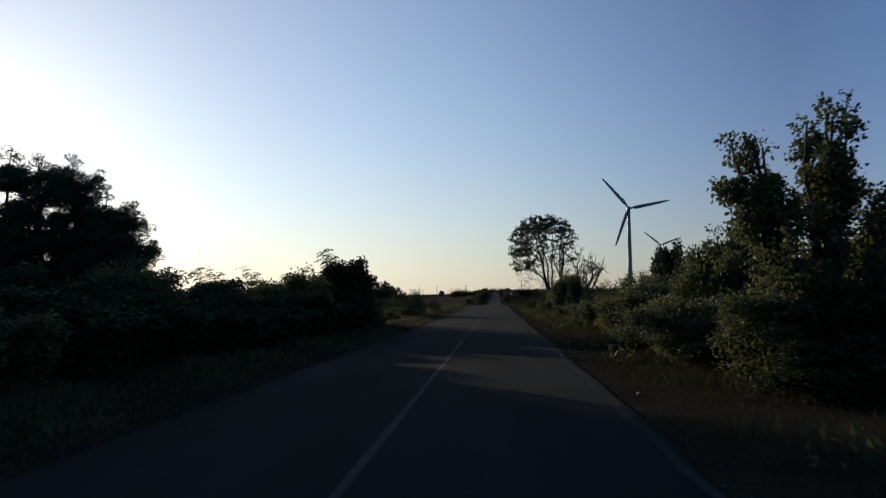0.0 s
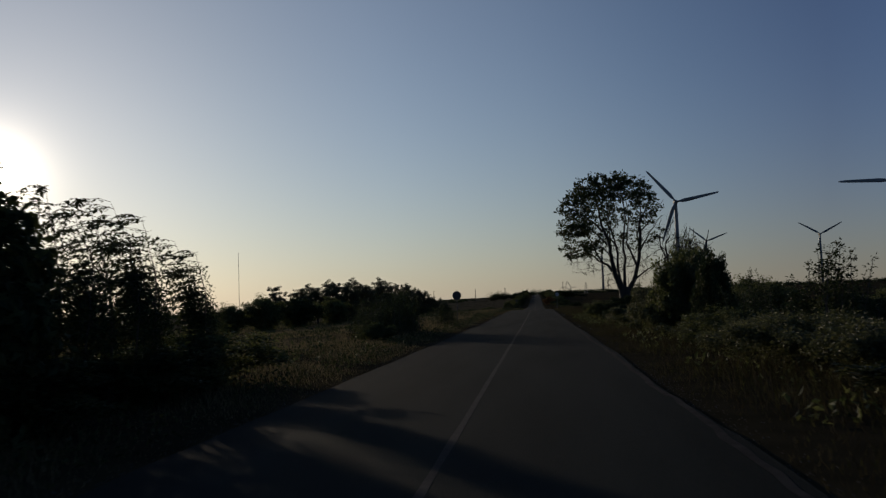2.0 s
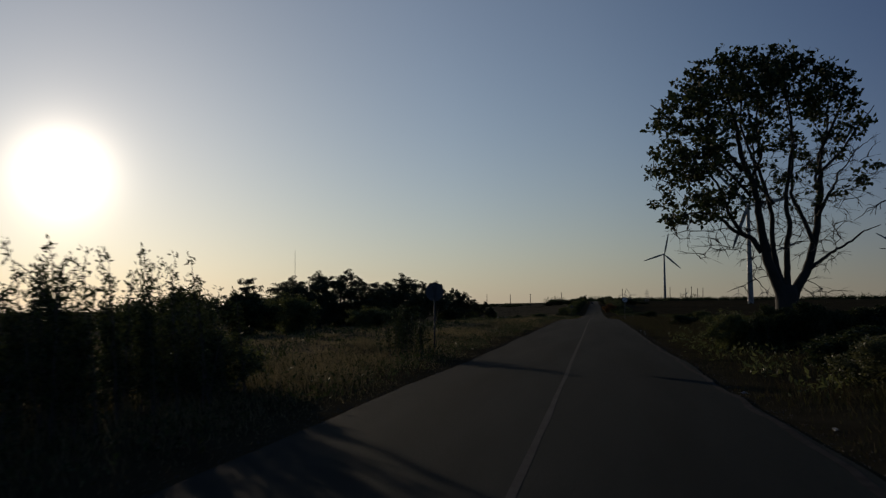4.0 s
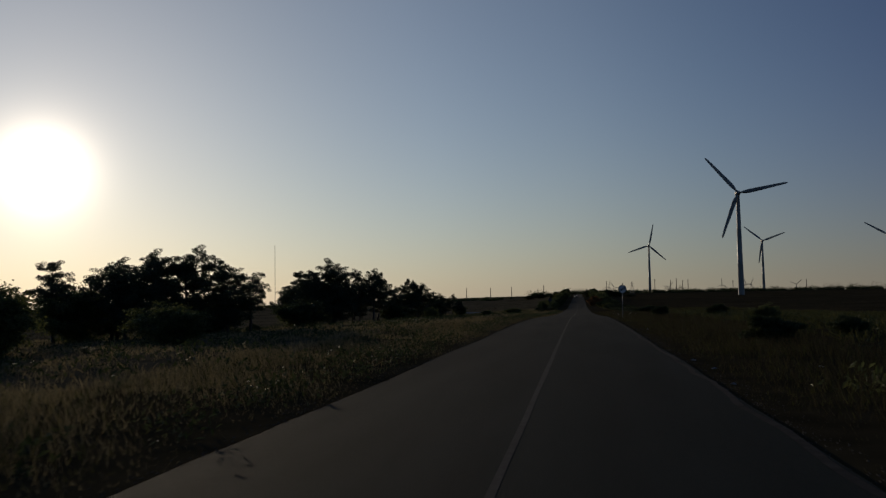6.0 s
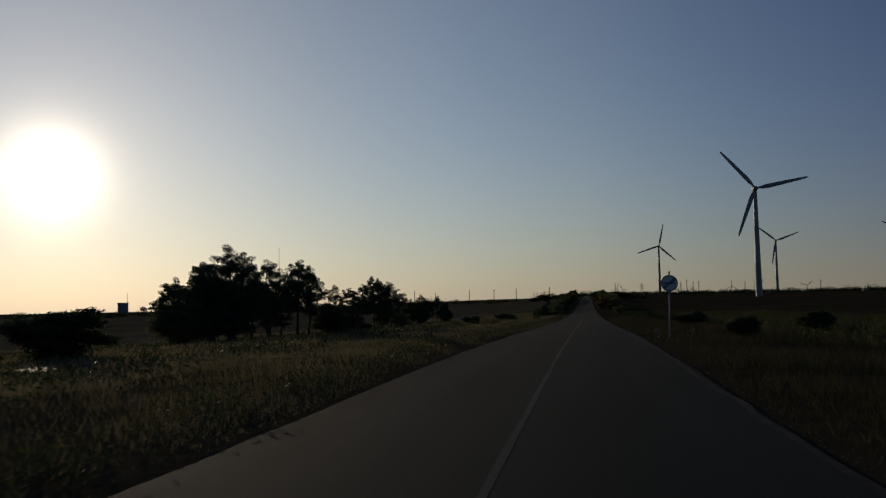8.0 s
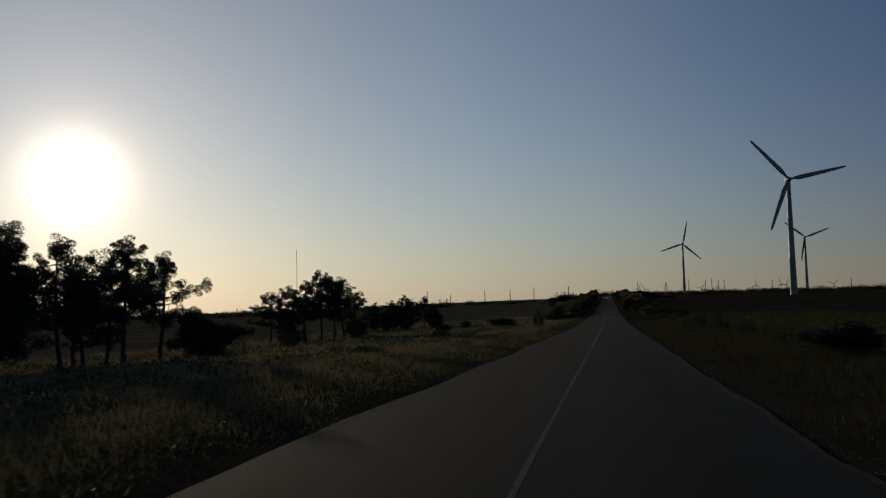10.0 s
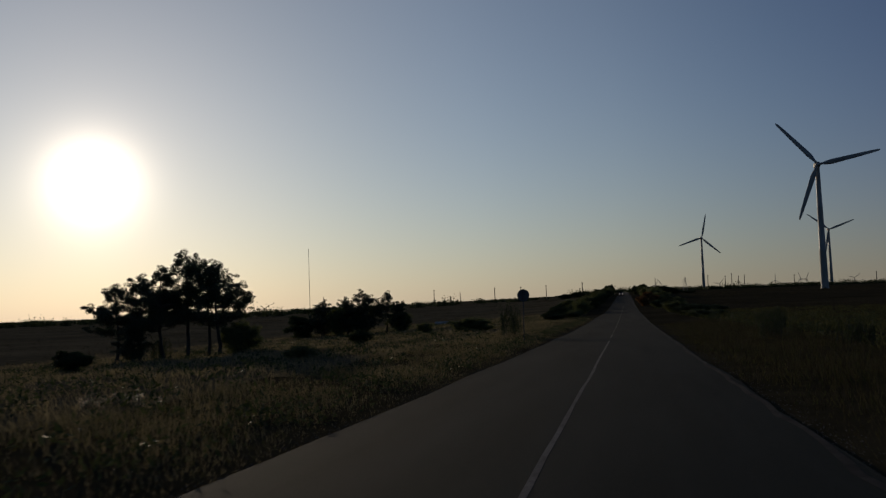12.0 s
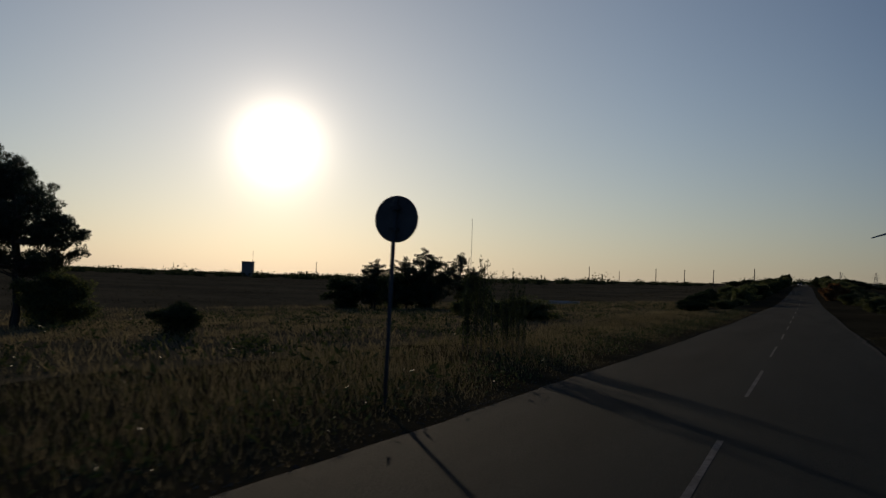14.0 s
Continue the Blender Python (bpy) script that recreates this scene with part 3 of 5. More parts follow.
def pine(seed, height=6.0, spread=2.6, crown_from=0.35, round_top=1.6, stems=1, pads=5, needles=130, size=1.0, gappy=False):
    """A wind-shaped pine: a bare lower trunk, uneven tiers of boughs and flat cushions of needles."""
    rng = np.random.default_rng(seed)
    ob = thing("pine_tree", "dark wind-shaped pine with a bare lower trunk and tufted crown", "pine tree", "pines in the field")
    wood, twigs, crown = Heap(), Heap(), Heap()
    for s in range(stems):
        foot = np.array([rng.normal(0, 0.1 + 0.5 * (stems > 1)), rng.normal(0, 0.1 + 0.5 * (stems > 1)), -0.15])
        top = np.array([foot[0] * 1.8 + rng.normal(0, 0.35), foot[1] * 1.8 + rng.normal(0, 0.35), height * (1 if s == 0 else rng.uniform(0.75, 0.95))])
        t = curve_path(foot, top, (rng.normal(0, 0.25), rng.normal(0, 0.25), 0), 16, rng, 0.03)
        wood.tube(t, np.linspace(0.022 * height + 0.02, 0.015, 16), 8)
        tiers = int((4 if gappy else 5) + 0.7 * height)
        for k in range(tiers):
            u = (k + rng.uniform(0, 0.8)) / tiers
            zi = crown_from + (0.95 - crown_from) * u
            base = t[min(15, int(zi * 15))]
            reach = spread * max(0.34, 1 - u ** round_top) * (0.62 + 0.38 * min(1, u / 0.22)) / (1 if stems == 1 else 1.25)
            turn = rng.uniform(0, 2 * math.pi)
            for b in range(rng.integers(3, 6)):
                az = turn + 2 * math.pi * b / 3.6 + rng.normal(0, 0.4)
                ln = reach * rng.uniform(0.4, 1.15)
                way = np.array([math.cos(az), math.sin(az), 0.0])
                cross = np.array([-way[1], way[0], 0.0])
                end = base + way * ln + np.array([0, 0, ln * rng.uniform(-0.05, 0.42) + 0.08])
                q = curve_path(base, end, (0, 0, -0.10 * ln), 8, rng, 0.03)
                twigs.tube(q, np.linspace(0.035 * (0.4 + ln / spread), 0.008, 8), 4)
                many = max(2, int(round(pads * ln / spread)) + 1)
                for j in range(many):
                    i = 7 if j == 0 else int(rng.integers(4 if gappy else 2, 8))
                    c = q[i] + cross * rng.normal(0, 0.34) * (0.3 if j == 0 else 1.0) * size + way * rng.normal(0, 0.14) + np.array([0, 0, rng.normal(0.10, 0.16)])
                    twigs.tube(curve_path(q[i - 1], c, (0, 0, -0.03), 4, rng), np.linspace(0.012, 0.005, 4), 3)
                    w = rng.uniform(0.17, 0.31) * size
                    crown.pad(c, w, w * rng.uniform(0.45, 0.8), needles, 0.10 * size, 0.034 * size, rng)
        for j in range(3):
            crown.pad(t[-1] + np.array([rng.normal(0, 0.15), rng.normal(0, 0.15), -0.16 * j]), 0.30 * size, 0.16 * size, needles, 0.12 * size, 0.03 * size, rng)
    part("trunk", wood, M_bark, ob, "straight grey-brown trunk", flat=False)
    part("bough_tangle", twigs, M_twig, ob, kind="stuff")
    part("crown", crown, M_needle, ob, "dense dark needles", kind="stuff")
    return ob


# ---------------------------------------------------------------- the lone tree and the bare tree
def lone_tree(x, y):
    """Sinuous limbs in a steep vase from a short thick trunk; broad leaves in pads over the dome and down one side."""
    rng = np.random.default_rng(21)
    ob = thing("lone_tree", "tall roadside tree with a leafy dome over half bare limbs", "tree")
    z0 = float(land_z(x, y)) - 0.1
    trunk = Heap()
    trunk.tube([(0.02, 0, 0), (0.0, 0, 0.25), (-0.02, 0.01, 0.9), (-0.02, 0.02, 1.4), (0.0, 0.03, 1.9), (0.02, 0.03, 2.3)], [0.56, 0.47, 0.39, 0.37, 0.38, 0.31], 14)
    # limbs: stations across and up, and thickness at foot and end
    plan = [([(-0.12, 1.7), (-0.24, 2.15), (-0.66, 3.0), (-0.85, 3.7), (-1.04, 4.65), (-1.12, 5.7), (-1.5, 6.7), (-1.62, 7.6), (-1.85, 8.4), (-2.2, 9.4)], 0.25, 0.03, -0.5),
            ([(-0.80, 3.45), (-1.2, 4.0), (-1.6, 4.25), (-2.1, 4.75), (-2.9, 4.9), (-3.9, 4.65)], 0.12, 0.02, 0.4),
            ([(-1.45, 4.1), (-1.95, 4.9), (-2.3, 5.7), (-2.9, 6.3), (-3.5, 6.6)], 0.08, 0.018, -0.9),
            ([(-1.35, 6.3), (-2.0, 7.0), (-2.8, 7.6), (-3.7, 8.3), (-4.3, 8.8)], 0.09, 0.018, 0.6),
            ([(-1.1, 5.4), (-1.8, 6.1), (-2.5, 6.6), (-3.2, 7.0)], 0.07, 0.016, -1.2),
            ([(-0.08, 2.0), (-0.35, 3.0), (-0.42, 3.9), (-0.34, 5.2), (-0.6, 6.3), (-0.9, 7.2), (-1.1, 8.1), (-1.0, 9.4)], 0.13, 0.025, 0.9),
            ([(0.02, 1.9), (0.03, 3.2), (0.06, 4.2), (-0.06, 5.1), (-0.04, 6.0), (0.05, 7.3), (-0.12, 8.5), (-0.3, 9.8)], 0.13, 0.025, -1.0),
            ([(0.12, 1.7), (0.3, 2.1), (0.73, 2.7), (0.97, 3.65), (1.2, 4.9), (1.42, 6.0), (1.34, 6.7), (1.7, 7.45), (2.07, 8.3), (2.3, 9.0)], 0.22, 0.025, 0.3),
            ([(0.95, 3.75), (0.6, 4.85), (0.3, 5.5), (0.5, 6.3), (0.85, 7.1), (0.9, 8.0), (0.7, 9.3)], 0.09, 0.018, 1.4),
            ([(1.15, 4.7), (1.6, 5.6), (2.0, 6.2), (2.4, 6.5), (3.0, 7.3)], 0.07, 0.014, 0.8),
            ([(0.8, 2.85), (1.6, 3.5), (2.3, 4.1), (2.9, 4.3)], 0.075, 0.012, -0.7),
            ([(1.25, 5.3), (1.0, 6.0), (1.1, 7.0), (0.95, 8.2), (1.3, 9.4)], 0.07, 0.018, -1.6),
            ([(1.35, 6.3), (1.9, 6.9), (2.3, 7.6), (2.8, 8.4)], 0.06, 0.014, -0.8),
            ([(-0.36, 5.1), (-0.75, 5.9), (-0.7, 6.9), (-0.4, 8.0), (-0.6, 9.2)], 0.07, 0.018, 1.7),
            ([(-1.15, 5.75), (-0.9, 6.7), (-1.3, 7.7), (-1.5, 9.0)], 0.07, 0.018, -1.9)]
    woods, nodes, owner = [], [], []
    for stations, r0, r1, deep in plan:
        st = np.array(stations)
        k = np.linspace(0, len(st) - 1, 6 * len(st))
        u, v = np.interp(k, np.arange(len(st)), st[:, 0]), np.interp(k, np.arange(len(st)), st[:, 1])
        box = np.array([0.25, 0.5, 0.25])
        u[1:-1], v[1:-1] = np.convolve(u, box, "valid"), np.convolve(v, box, "valid")
        far = smooth(np.linspace(0, 1, len(k))) * deep
        wob = np.cumsum(rng.normal(0, 0.024, (len(k), 3)), 0)
        wob -= wob[-1] * np.linspace(0, 1, len(k))[:, None]
        p = np.stack([u, far, v], 1) + wob * np.sin(np.linspace(0, math.pi, len(k)))[:, None]
        wd = Heap()
        wd.tube(p, r0 + (r1 - r0) * np.linspace(0, 1, len(k)) ** 0.7, 9)
        woods.append(wd)
        nodes += list(p[len(k) // 4:])
        owner += [len(woods) - 1] * (len(k) - len(k) // 4)

    def fullness(q):
        """How leafy the crown is at a place, from 0 to 1, or below 0 outside it."""
        u, w, v = q
        e = (abs((u + 0.80) / 3.75) ** 2.3 + abs(w / 3.3) ** 2.3 + abs((v - 6.6) / 4.02) ** 2.3) ** (1 / 2.3)
        if e > 1.0 or (u > 2.85 and v < 7.0) or v < 3.3:
            return -1.0
        top = smooth((v - 7.75 + 0.05 * abs(u) - 0.6 * e) / 0.9) * smooth((e - 0.52) / 0.2)
        side = 0.8 * smooth((-u - 1.35 - 0.30 * abs(v - 5.2)) / 0.8) * smooth((v - 4.35) / 0.3)
        if (u < -2.4 and abs(v - 5.75 - 0.06 * (u + 4)) < 0.26) or (u < -2.9 and abs(v - 7.1) < 0.14):
            side = 0.0
        return float(max(min(1.0, top), side, 0.10 * smooth((v - 4.8) / 0.8) + 0.26 * smooth((v - 6.2) / 1.6)))

    leafy, bare = [], []
    while len(leafy) < 640 or len(bare) < 380:
        q = np.array([rng.uniform(-4.6, 3.0), rng.uniform(-3.3, 3.3), rng.uniform(3.3, 10.65)])
        f = fullness(q)
        if f < 0:
            continue
        if rng.random() < 0.8 * f and len(leafy) < 640:
            leafy.append(q)
        elif f < 0.3 and len(bare) < 380 and rng.random() < 0.5:
            bare.append(q)
    # low bare twigs round the fork
    for k in range(44):
        bare.append(np.array([rng.choice([-1.0, 1.0, 1.25]) * rng.uniform(0.5, 1.5), rng.uniform(-0.9, 0.9), rng.uniform(1.9, 3.6)]))
    goals = [(q, True) for q in leafy] + [(q, False) for q in bare]
    goals.sort(key=lambda g: min(np.linalg.norm(np.array(nodes) - g[0], axis=1)))
    cloud, whose = np.array(nodes), np.array(owner)
    for q, leaved in goals:
        away = cloud - q
        cost = np.linalg.norm(away, axis=1) + 0.45 * np.maximum(0, away[:, 2])
        i = int(np.argmin(cost))
        a, span = cloud[i], float(np.linalg.norm(away[i]))
        n = 4 + int(span * 3)
        p = curve_path(a, q, np.array([0, 0, 0.10 * span]) + rng.normal(0, 0.05, 3) * span, n, rng, 0.02 * min(1.0, span))
        woods[whose[i]].tube(p, np.linspace(min(0.042, 0.010 + 0.013 * span), 0.005, n), 4)
        keep = p[1:]
        cloud, whose = np.concatenate([cloud, keep]), np.concatenate([whose, np.full(len(keep), whose[i])])
        if not leaved:
            for j in range(3):
                d = rng.normal(0, 0.6, 3) + (q - a) / (span + 1e-6)
                e = q + d * rng.uniform(0.12, 0.34)
                woods[whose[i]].tube(curve_path(p[-2], e, (0, 0, 0.02), 4, rng), np.linspace(0.007, 0.004, 4), 3)
    crown = Heap()
    pads = np.array(leafy)
    crown.leaves(clump_points(pads, 15, 0.27, rng, 0.6), 0.19, rng, aim=(-0.7, 0.1, -0.25), aim_share=0.38, slim=0.66)
    fringe = pads[np.arange(0, len(pads), 3)] + np.clip(rng.normal(0, 0.16, (len(pads[::3]), 3)), -0.24, 0.24)
    crown.leaves(clump_points(fringe, 6, 0.22, rng, 0.6), 0.18, rng, aim=(-0.7, 0.1, -0.2), aim_share=0.35, slim=0.66)
    part("trunk", trunk, M_bark, ob, "short thick forked trunk", flat=False)
    for wd in woods:
        part("bough", wd, M_bark, ob, "bare dark bough", flat=False)
    part("crown", crown, M_leaf_dark, ob, "pads of broad dark green leaves", kind="stuff")
    ob.matrix_basis = pose(x, y, z0, 0, 0, 9.8) @ Matrix.Diagonal((1.01, 1.01, 0.982, 1.0))
    return ob


def bare_tree(x, y, height):
    rng = np.random.default_rng(33)
    ob = thing("bare_tree", "leafless grey roadside tree with fine arching twigs", "tree")
    trunk = Heap()
    trunk.tube([(0, 0, -0.1), (0.03, 0, 0.5), (0.05, 0.02, 1.1)], [0.19, 0.15, 0.14], 8)
    wood, tips = boughs(rng, (0.05, 0.02, 1.1), (0.75, 0.0, height * 0.58), (2.0, 2.0, height * 0.43), 7, 60, 560, 0.075, upper=-0.1, shake=0.07, twig=0.030)
    part("trunk", trunk, M_bark, ob, flat=False)
    for wd in wood:
        part("bough", wd, M_bark, ob, "bare twiggy bough")
    ob.matrix_basis = pose(x, y, float(land_z(x, y)))
    return ob


lone_tree(7.1, 94.5)
bare_tree(9.85, 90.0, 7.0)


def leafy_tree(x, y):
    """The two-topped tree close to the road."""
    rng = np.random.default_rng(51)
    ob = thing("leafy_tree", "upright leafy green tree with two pointed tops beside the road", "tree")
    trunk, crown = Heap(), Heap()
    trunk.tube([(0, 0, -0.1), (0.02, 0, 0.6), (0.05, 0.02, 1.2)], [0.16, 0.12, 0.11], 8)
    tips = []
    wood = []
    for cx, cy, cz, rx_, rz_, limbs, seed in ((-0.98, 0.0, 3.55, 0.36, 1.28, 4, 1), (0.30, 0.1, 3.80, 0.44, 1.45, 5, 2), (0.30, 0.0, 2.15, 1.45, 1.55, 7, 3), (1.45, 0.4, 2.5, 0.50, 1.1, 4, 4)):
        wd, tp = boughs(np.random.default_rng(50 + seed), (0.05, 0.02, 0.8), (cx, cy, cz), (rx_, rx_, rz_), limbs, 26, 90, 0.06, upper=-0.5, shake=0.04)
        wood += wd
        tips.append(tp)
    tips = np.concatenate(tips)
    crown.leaves(clump_points(tips, 44, 0.25, rng), 0.095, rng, aim=(-0.3, 0, -0.5), aim_share=0.4, slim=0.72)
    # leafy sprigs that stand out from the tops
    shoots = Heap()
    for k in range(110):
        a = tips[rng.integers(len(tips))]
        if a[2] < 2.2:
            continue
        b = a + np.array([rng.normal(0, 0.10), rng.normal(0, 0.10), rng.uniform(0.12, 0.38)])
        q = curve_path(a, b, (0, 0, 0.03), 6, rng)
        shoots.tube(q, np.linspace(0.008, 0.003, 6), 3)
        crown.leaves(clump_points(q[1:], 5, 0.11, rng), 0.095, rng, aim=(-0.2, 0, 0.1), aim_share=0.2, slim=0.72)
    part("sprig_tangle", shoots, M_twig, ob, kind="stuff")
    part("trunk", trunk, M_bark, ob, flat=False)
    for wd in wood:
        part("bough", wd, M_bark, ob)
    part("crown", crown, M_leaf, ob, "small round green leaves", kind="stuff")
    ob.matrix_basis = pose(x, y, float(land_z(x, y)))
    return ob


leafy_tree(6.3, 14.4)

# ---------------------------------------------------------------- bushes and saplings
bush_a = shrub(101, "bush", "dense green roadside bush in dry grass", "bush", M_leaf, 2.5, 2.8, 0.13, 150, 46, 0.04, "roadside bushes")
bush_b = shrub(102, "bush", "pale silvery-green bush in dry grass", "bush", M_leaf_pale, 2.5, 2.9, 0.11, 150, 46, 0.10, "roadside bushes")
bush_c = shrub(103, "bush", "dark broad-leaved bush beside the road", "bush", M_leaf_dark, 2.5, 2.3, 0.14, 140, 46, 0.03, "roadside bushes")
bush_d = tall_weed(104)
bush_e = shrub(105, "bush", "tall loose bush with leafy twigs that stand out against the sky", "bush", M_leaf_dark, 2.3, 2.0, 0.12, 130, 40, 0.26, "roadside bushes", 0.85)
bush_f = shrub(106, "bush", "loose arching bush with fine pale leaves", "bush", M_leaf_pale, 2.3, 2.8, 0.085, 150, 30, 0.20, "roadside bushes", 0.75)
bush_g = shrub(107, "bush", "low yellowing bush at the road's edge", "bush", M_leaf_yellow, 2.4, 2.6, 0.12, 140, 42, 0.06, "yellowing bushes", 0.9)
bush_r = shrub(108, "bush", "rust-brown bush at the edge of the far road", "bush", M_leaf_rust, 2.4, 2.4, 0.16, 130, 40, 0.05, "rust-brown bushes")
POOL = {"r": (bush_r, 2.5, 2.5), "f": (bush_f, 2.65, 3.0), "g": (bush_g, 2.5, 2.7), "e": (bush_e, 2.65, 2.3), "a": (bush_a, 2.5, 2.8), "b": (bush_b, 2.65, 2.9), "c": (bush_c, 2.5, 2.3), "d": (bush_d, 2.5, 2.2)}
turns = random.Random(5)


def bush(kind, x, y, height, width):
    ob, h, w_ = POOL[kind]
    top = height - float(sag(y - 55)) - float(land_z(x, y))
    return put(ob, x, y, turns.uniform(0, 360), width / w_, top / h)


# along the near lane
for row in [("e", 7.3, 22.0, 3.65, 2.4), ("b", 8.4, 22.6, 3.2, 2.6), ("a", 6.7, 21.2, 2.7, 2.0), ("e", 8.45, 35.5, 3.95, 1.95), ("a", 5.9, 28.0, 1.8, 2.6), ("a", 8.2, 29.5, 2.2, 3.0), ("b", 5.6, 18.6, 1.9, 2.2), ("a", 9.2, 18.0, 2.8, 3.2),
            ("a", 8.4, 10.0, 2.6, 3.0), ("a", 5.7, 13.7, 1.7, 2.2), ("c", 7.0, 13.2, 1.8, 2.4), ("b", 8.3, 43.0, 2.1, 3.2), ("a", 5.6, 36.5, 1.4, 2.0), ("a", 6.4, 41.0, 1.5, 2.4), ("d", 7.1, 51.2, 2.45, 2.3),
            ("c", 9.6, 57.2, 1.4, 1.8), ("b", 6.4, 49.0, 1.4, 2.4), ("a", 6.4, 63.6, 3.0, 2.2), ("e", 6.5, 60.4, 3.15, 1.1), ("b", 5.5, 63.8, 1.7, 1.6), ("d", 8.4, 63.0, 1.7, 1.7), ("a", 12.3, 76.0, 1.9, 2.6), ("b", 9.0, 72.0, 2.0, 2.8),
            ("d", 13.4, 64.0, 1.6, 2.2), ("a", 11.8, 60.0, 1.4, 2.2), ("a", 14.2, 88.0, 2.0, 2.8), ("a", 15.8, 95.0, 2.3, 3.2), ("c", 13.0, 86.0, 1.8, 2.4), ("b", 12.6, 38.0, 1.6, 2.4),
            ("d", 16.0, 48.0, 1.5, 2.2), ("b", 18.5, 58.0, 1.4, 2.2), ("d", 7.0, 56.0, 1.7, 2.4), ("a", 9.0, 86.5, 1.5, 2.2), ("d", 6.2, 92.4, 1.1, 1.9), ("d", 7.6, 91.8, 1.2, 2.0), ("d", 9.0, 92.6, 1.3, 2.2), ("d", 6.0, 97.0, 1.3, 2.0), ("d", 8.2, 93.2, 1.2, 2.0), ("c", 6.4, 92.8, 1.6, 1.8), ("c", 7.7, 92.6, 1.7, 1.9), ("a", 5.2, 93.6, 1.2, 1.6), ("c", 9.2, 93.4, 1.6, 1.9)]:
    bush(*row)
# along the far lane
for row in [("a", -9.6, 25.0, 2.3, 3.0), ("c", -8.0, 29.0, 2.2, 2.6), ("a", -7.4, 33.5, 2.0, 2.8), ("c", -12.0, 31.0, 2.6, 3.4), ("c", -6.0, 40.8, 3.55, 2.9), ("a", -7.2, 36.0, 2.5, 2.6), ("a", -7.0, 38.0, 1.5, 2.8), ("c", -7.6, 43.5, 1.2, 3.0),
            ("a", -11.5, 38.5, 1.4, 3.6), ("a", -6.8, 48.0, 0.9, 2.4), ("a", -9.5, 16.0, 2.0, 3.0), ("c", -12.0, 21.0, 2.6, 3.6), ("c", -14.0, 26.0, 2.8, 4.0), ("c", -10.0, 44.5, 1.1, 3.2),
            ("d", -5.5, 70.0, 1.95, 1.9), ("d", -5.3, 72.4, 2.25, 1.8), ("d", -5.4, 74.6, 2.32, 1.8), ("d", -5.9, 77.4, 1.9, 2.0), ("d", -6.9, 73.6, 2.1, 2.2), ("d", -8.2, 80.5, 1.7, 2.2), ("d", -6.2, 71.2, 1.35, 2.3), ("d", -6.0, 75.9, 1.45, 2.3), ("a", -6.7, 78.8, 1.0, 1.8), ("d", -6.5, 68.4, 1.2, 2.2), ("a", -5.6, 67.0, 0.8, 1.5), ("d", -7.6, 76.0, 1.6, 2.4), ("d", -5.2, 90.2, 1.6, 1.8),
            ("a", -30.0, 118.0, 2.0, 3.6), ("a", -27.0, 120.0, 2.7, 3.8), ("c", -24.0, 122.0, 2.9, 3.6), ("a", -20.8, 124.0, 2.3, 3.6), ("a", -16.5, 130.0, 1.5, 3.2),
            ("a", -33.0, 150.0, 2.6, 5.0), ("c", -26.5, 156.0, 2.4, 5.0), ("c", -20.0, 158.0, 1.9, 3.6), ("a", -31.0, 192.0, 2.0, 5.0), ("c", -23.0, 208.0, 1.6, 4.6),
            ("a", -25.2, 246.4, 0.9, 2.4), ("d", -5.75, 239.6, 1.62, 0.95), ("d", -5.4, 241.0, 1.4, 0.7), ("c", -38.5, 294.0, 1.6, 4.0), ("a", -26.6, 296.0, 1.4, 3.0), ("c", -31.6, 296.0, 2.2, 2.6), ("a", -34.6, 295.6, 2.0, 2.8),
            ("a", -12.0, 262.0, 0.6, 3.0)]:
    bush(*row)
near = random.Random(8)
for k in range(2, 19):
    bush(near.choice("accb"), 5.9 + near.uniform(-0.4, 0.8), 4 + 4.3 * k + near.uniform(-1, 1), near.uniform(0.8, 1.4), near.uniform(1.8, 2.6))
for k in range(15):
    bush(near.choice("acc"), -6.2 + near.uniform(-0.5, 0.4), 6 + 3.0 * k + near.uniform(-0.8, 0.8), near.uniform(1.4, 2.0) * (1.0 if k < 11 else 0.55), near.uniform(2.2, 3.0))
    bush(near.choice("ac"), -9.4 + near.uniform(-0.9, 0.9), 4 + 3.1 * k + near.uniform(-0.8, 0.8), near.uniform(1.8, 2.5) * (1.0 if k < 11 else 0.45), near.uniform(2.8, 3.6))
# scattered low growth along the open stretch
open_ = random.Random(17)
for k in range(26):
    bush(open_.choice("dadc") if k < 9 else "d", 6.2 + abs(open_.gauss(0, 3.2)), 108 + 7.2 * k + open_.uniform(-3, 3), open_.uniform(0.6, 1.15) - (0.0 if k < 9 else 0.4), open_.uniform(1.1, 1.6))
for k in range(19):
    bush(open_.choice("dac"), -8.0 - abs(open_.gauss(0, 7.0)), 104 + 9.0 * k + open_.uniform(-3, 3), open_.uniform(-0.2, 0.4), open_.uniform(1.1, 1.7))
for x, y, top, wd in [(7.4, 186.0, 1.0, 2.4), (13.0, 176.0, 1.1, 1.7)]:
    bush("c", x, y, top, wd)
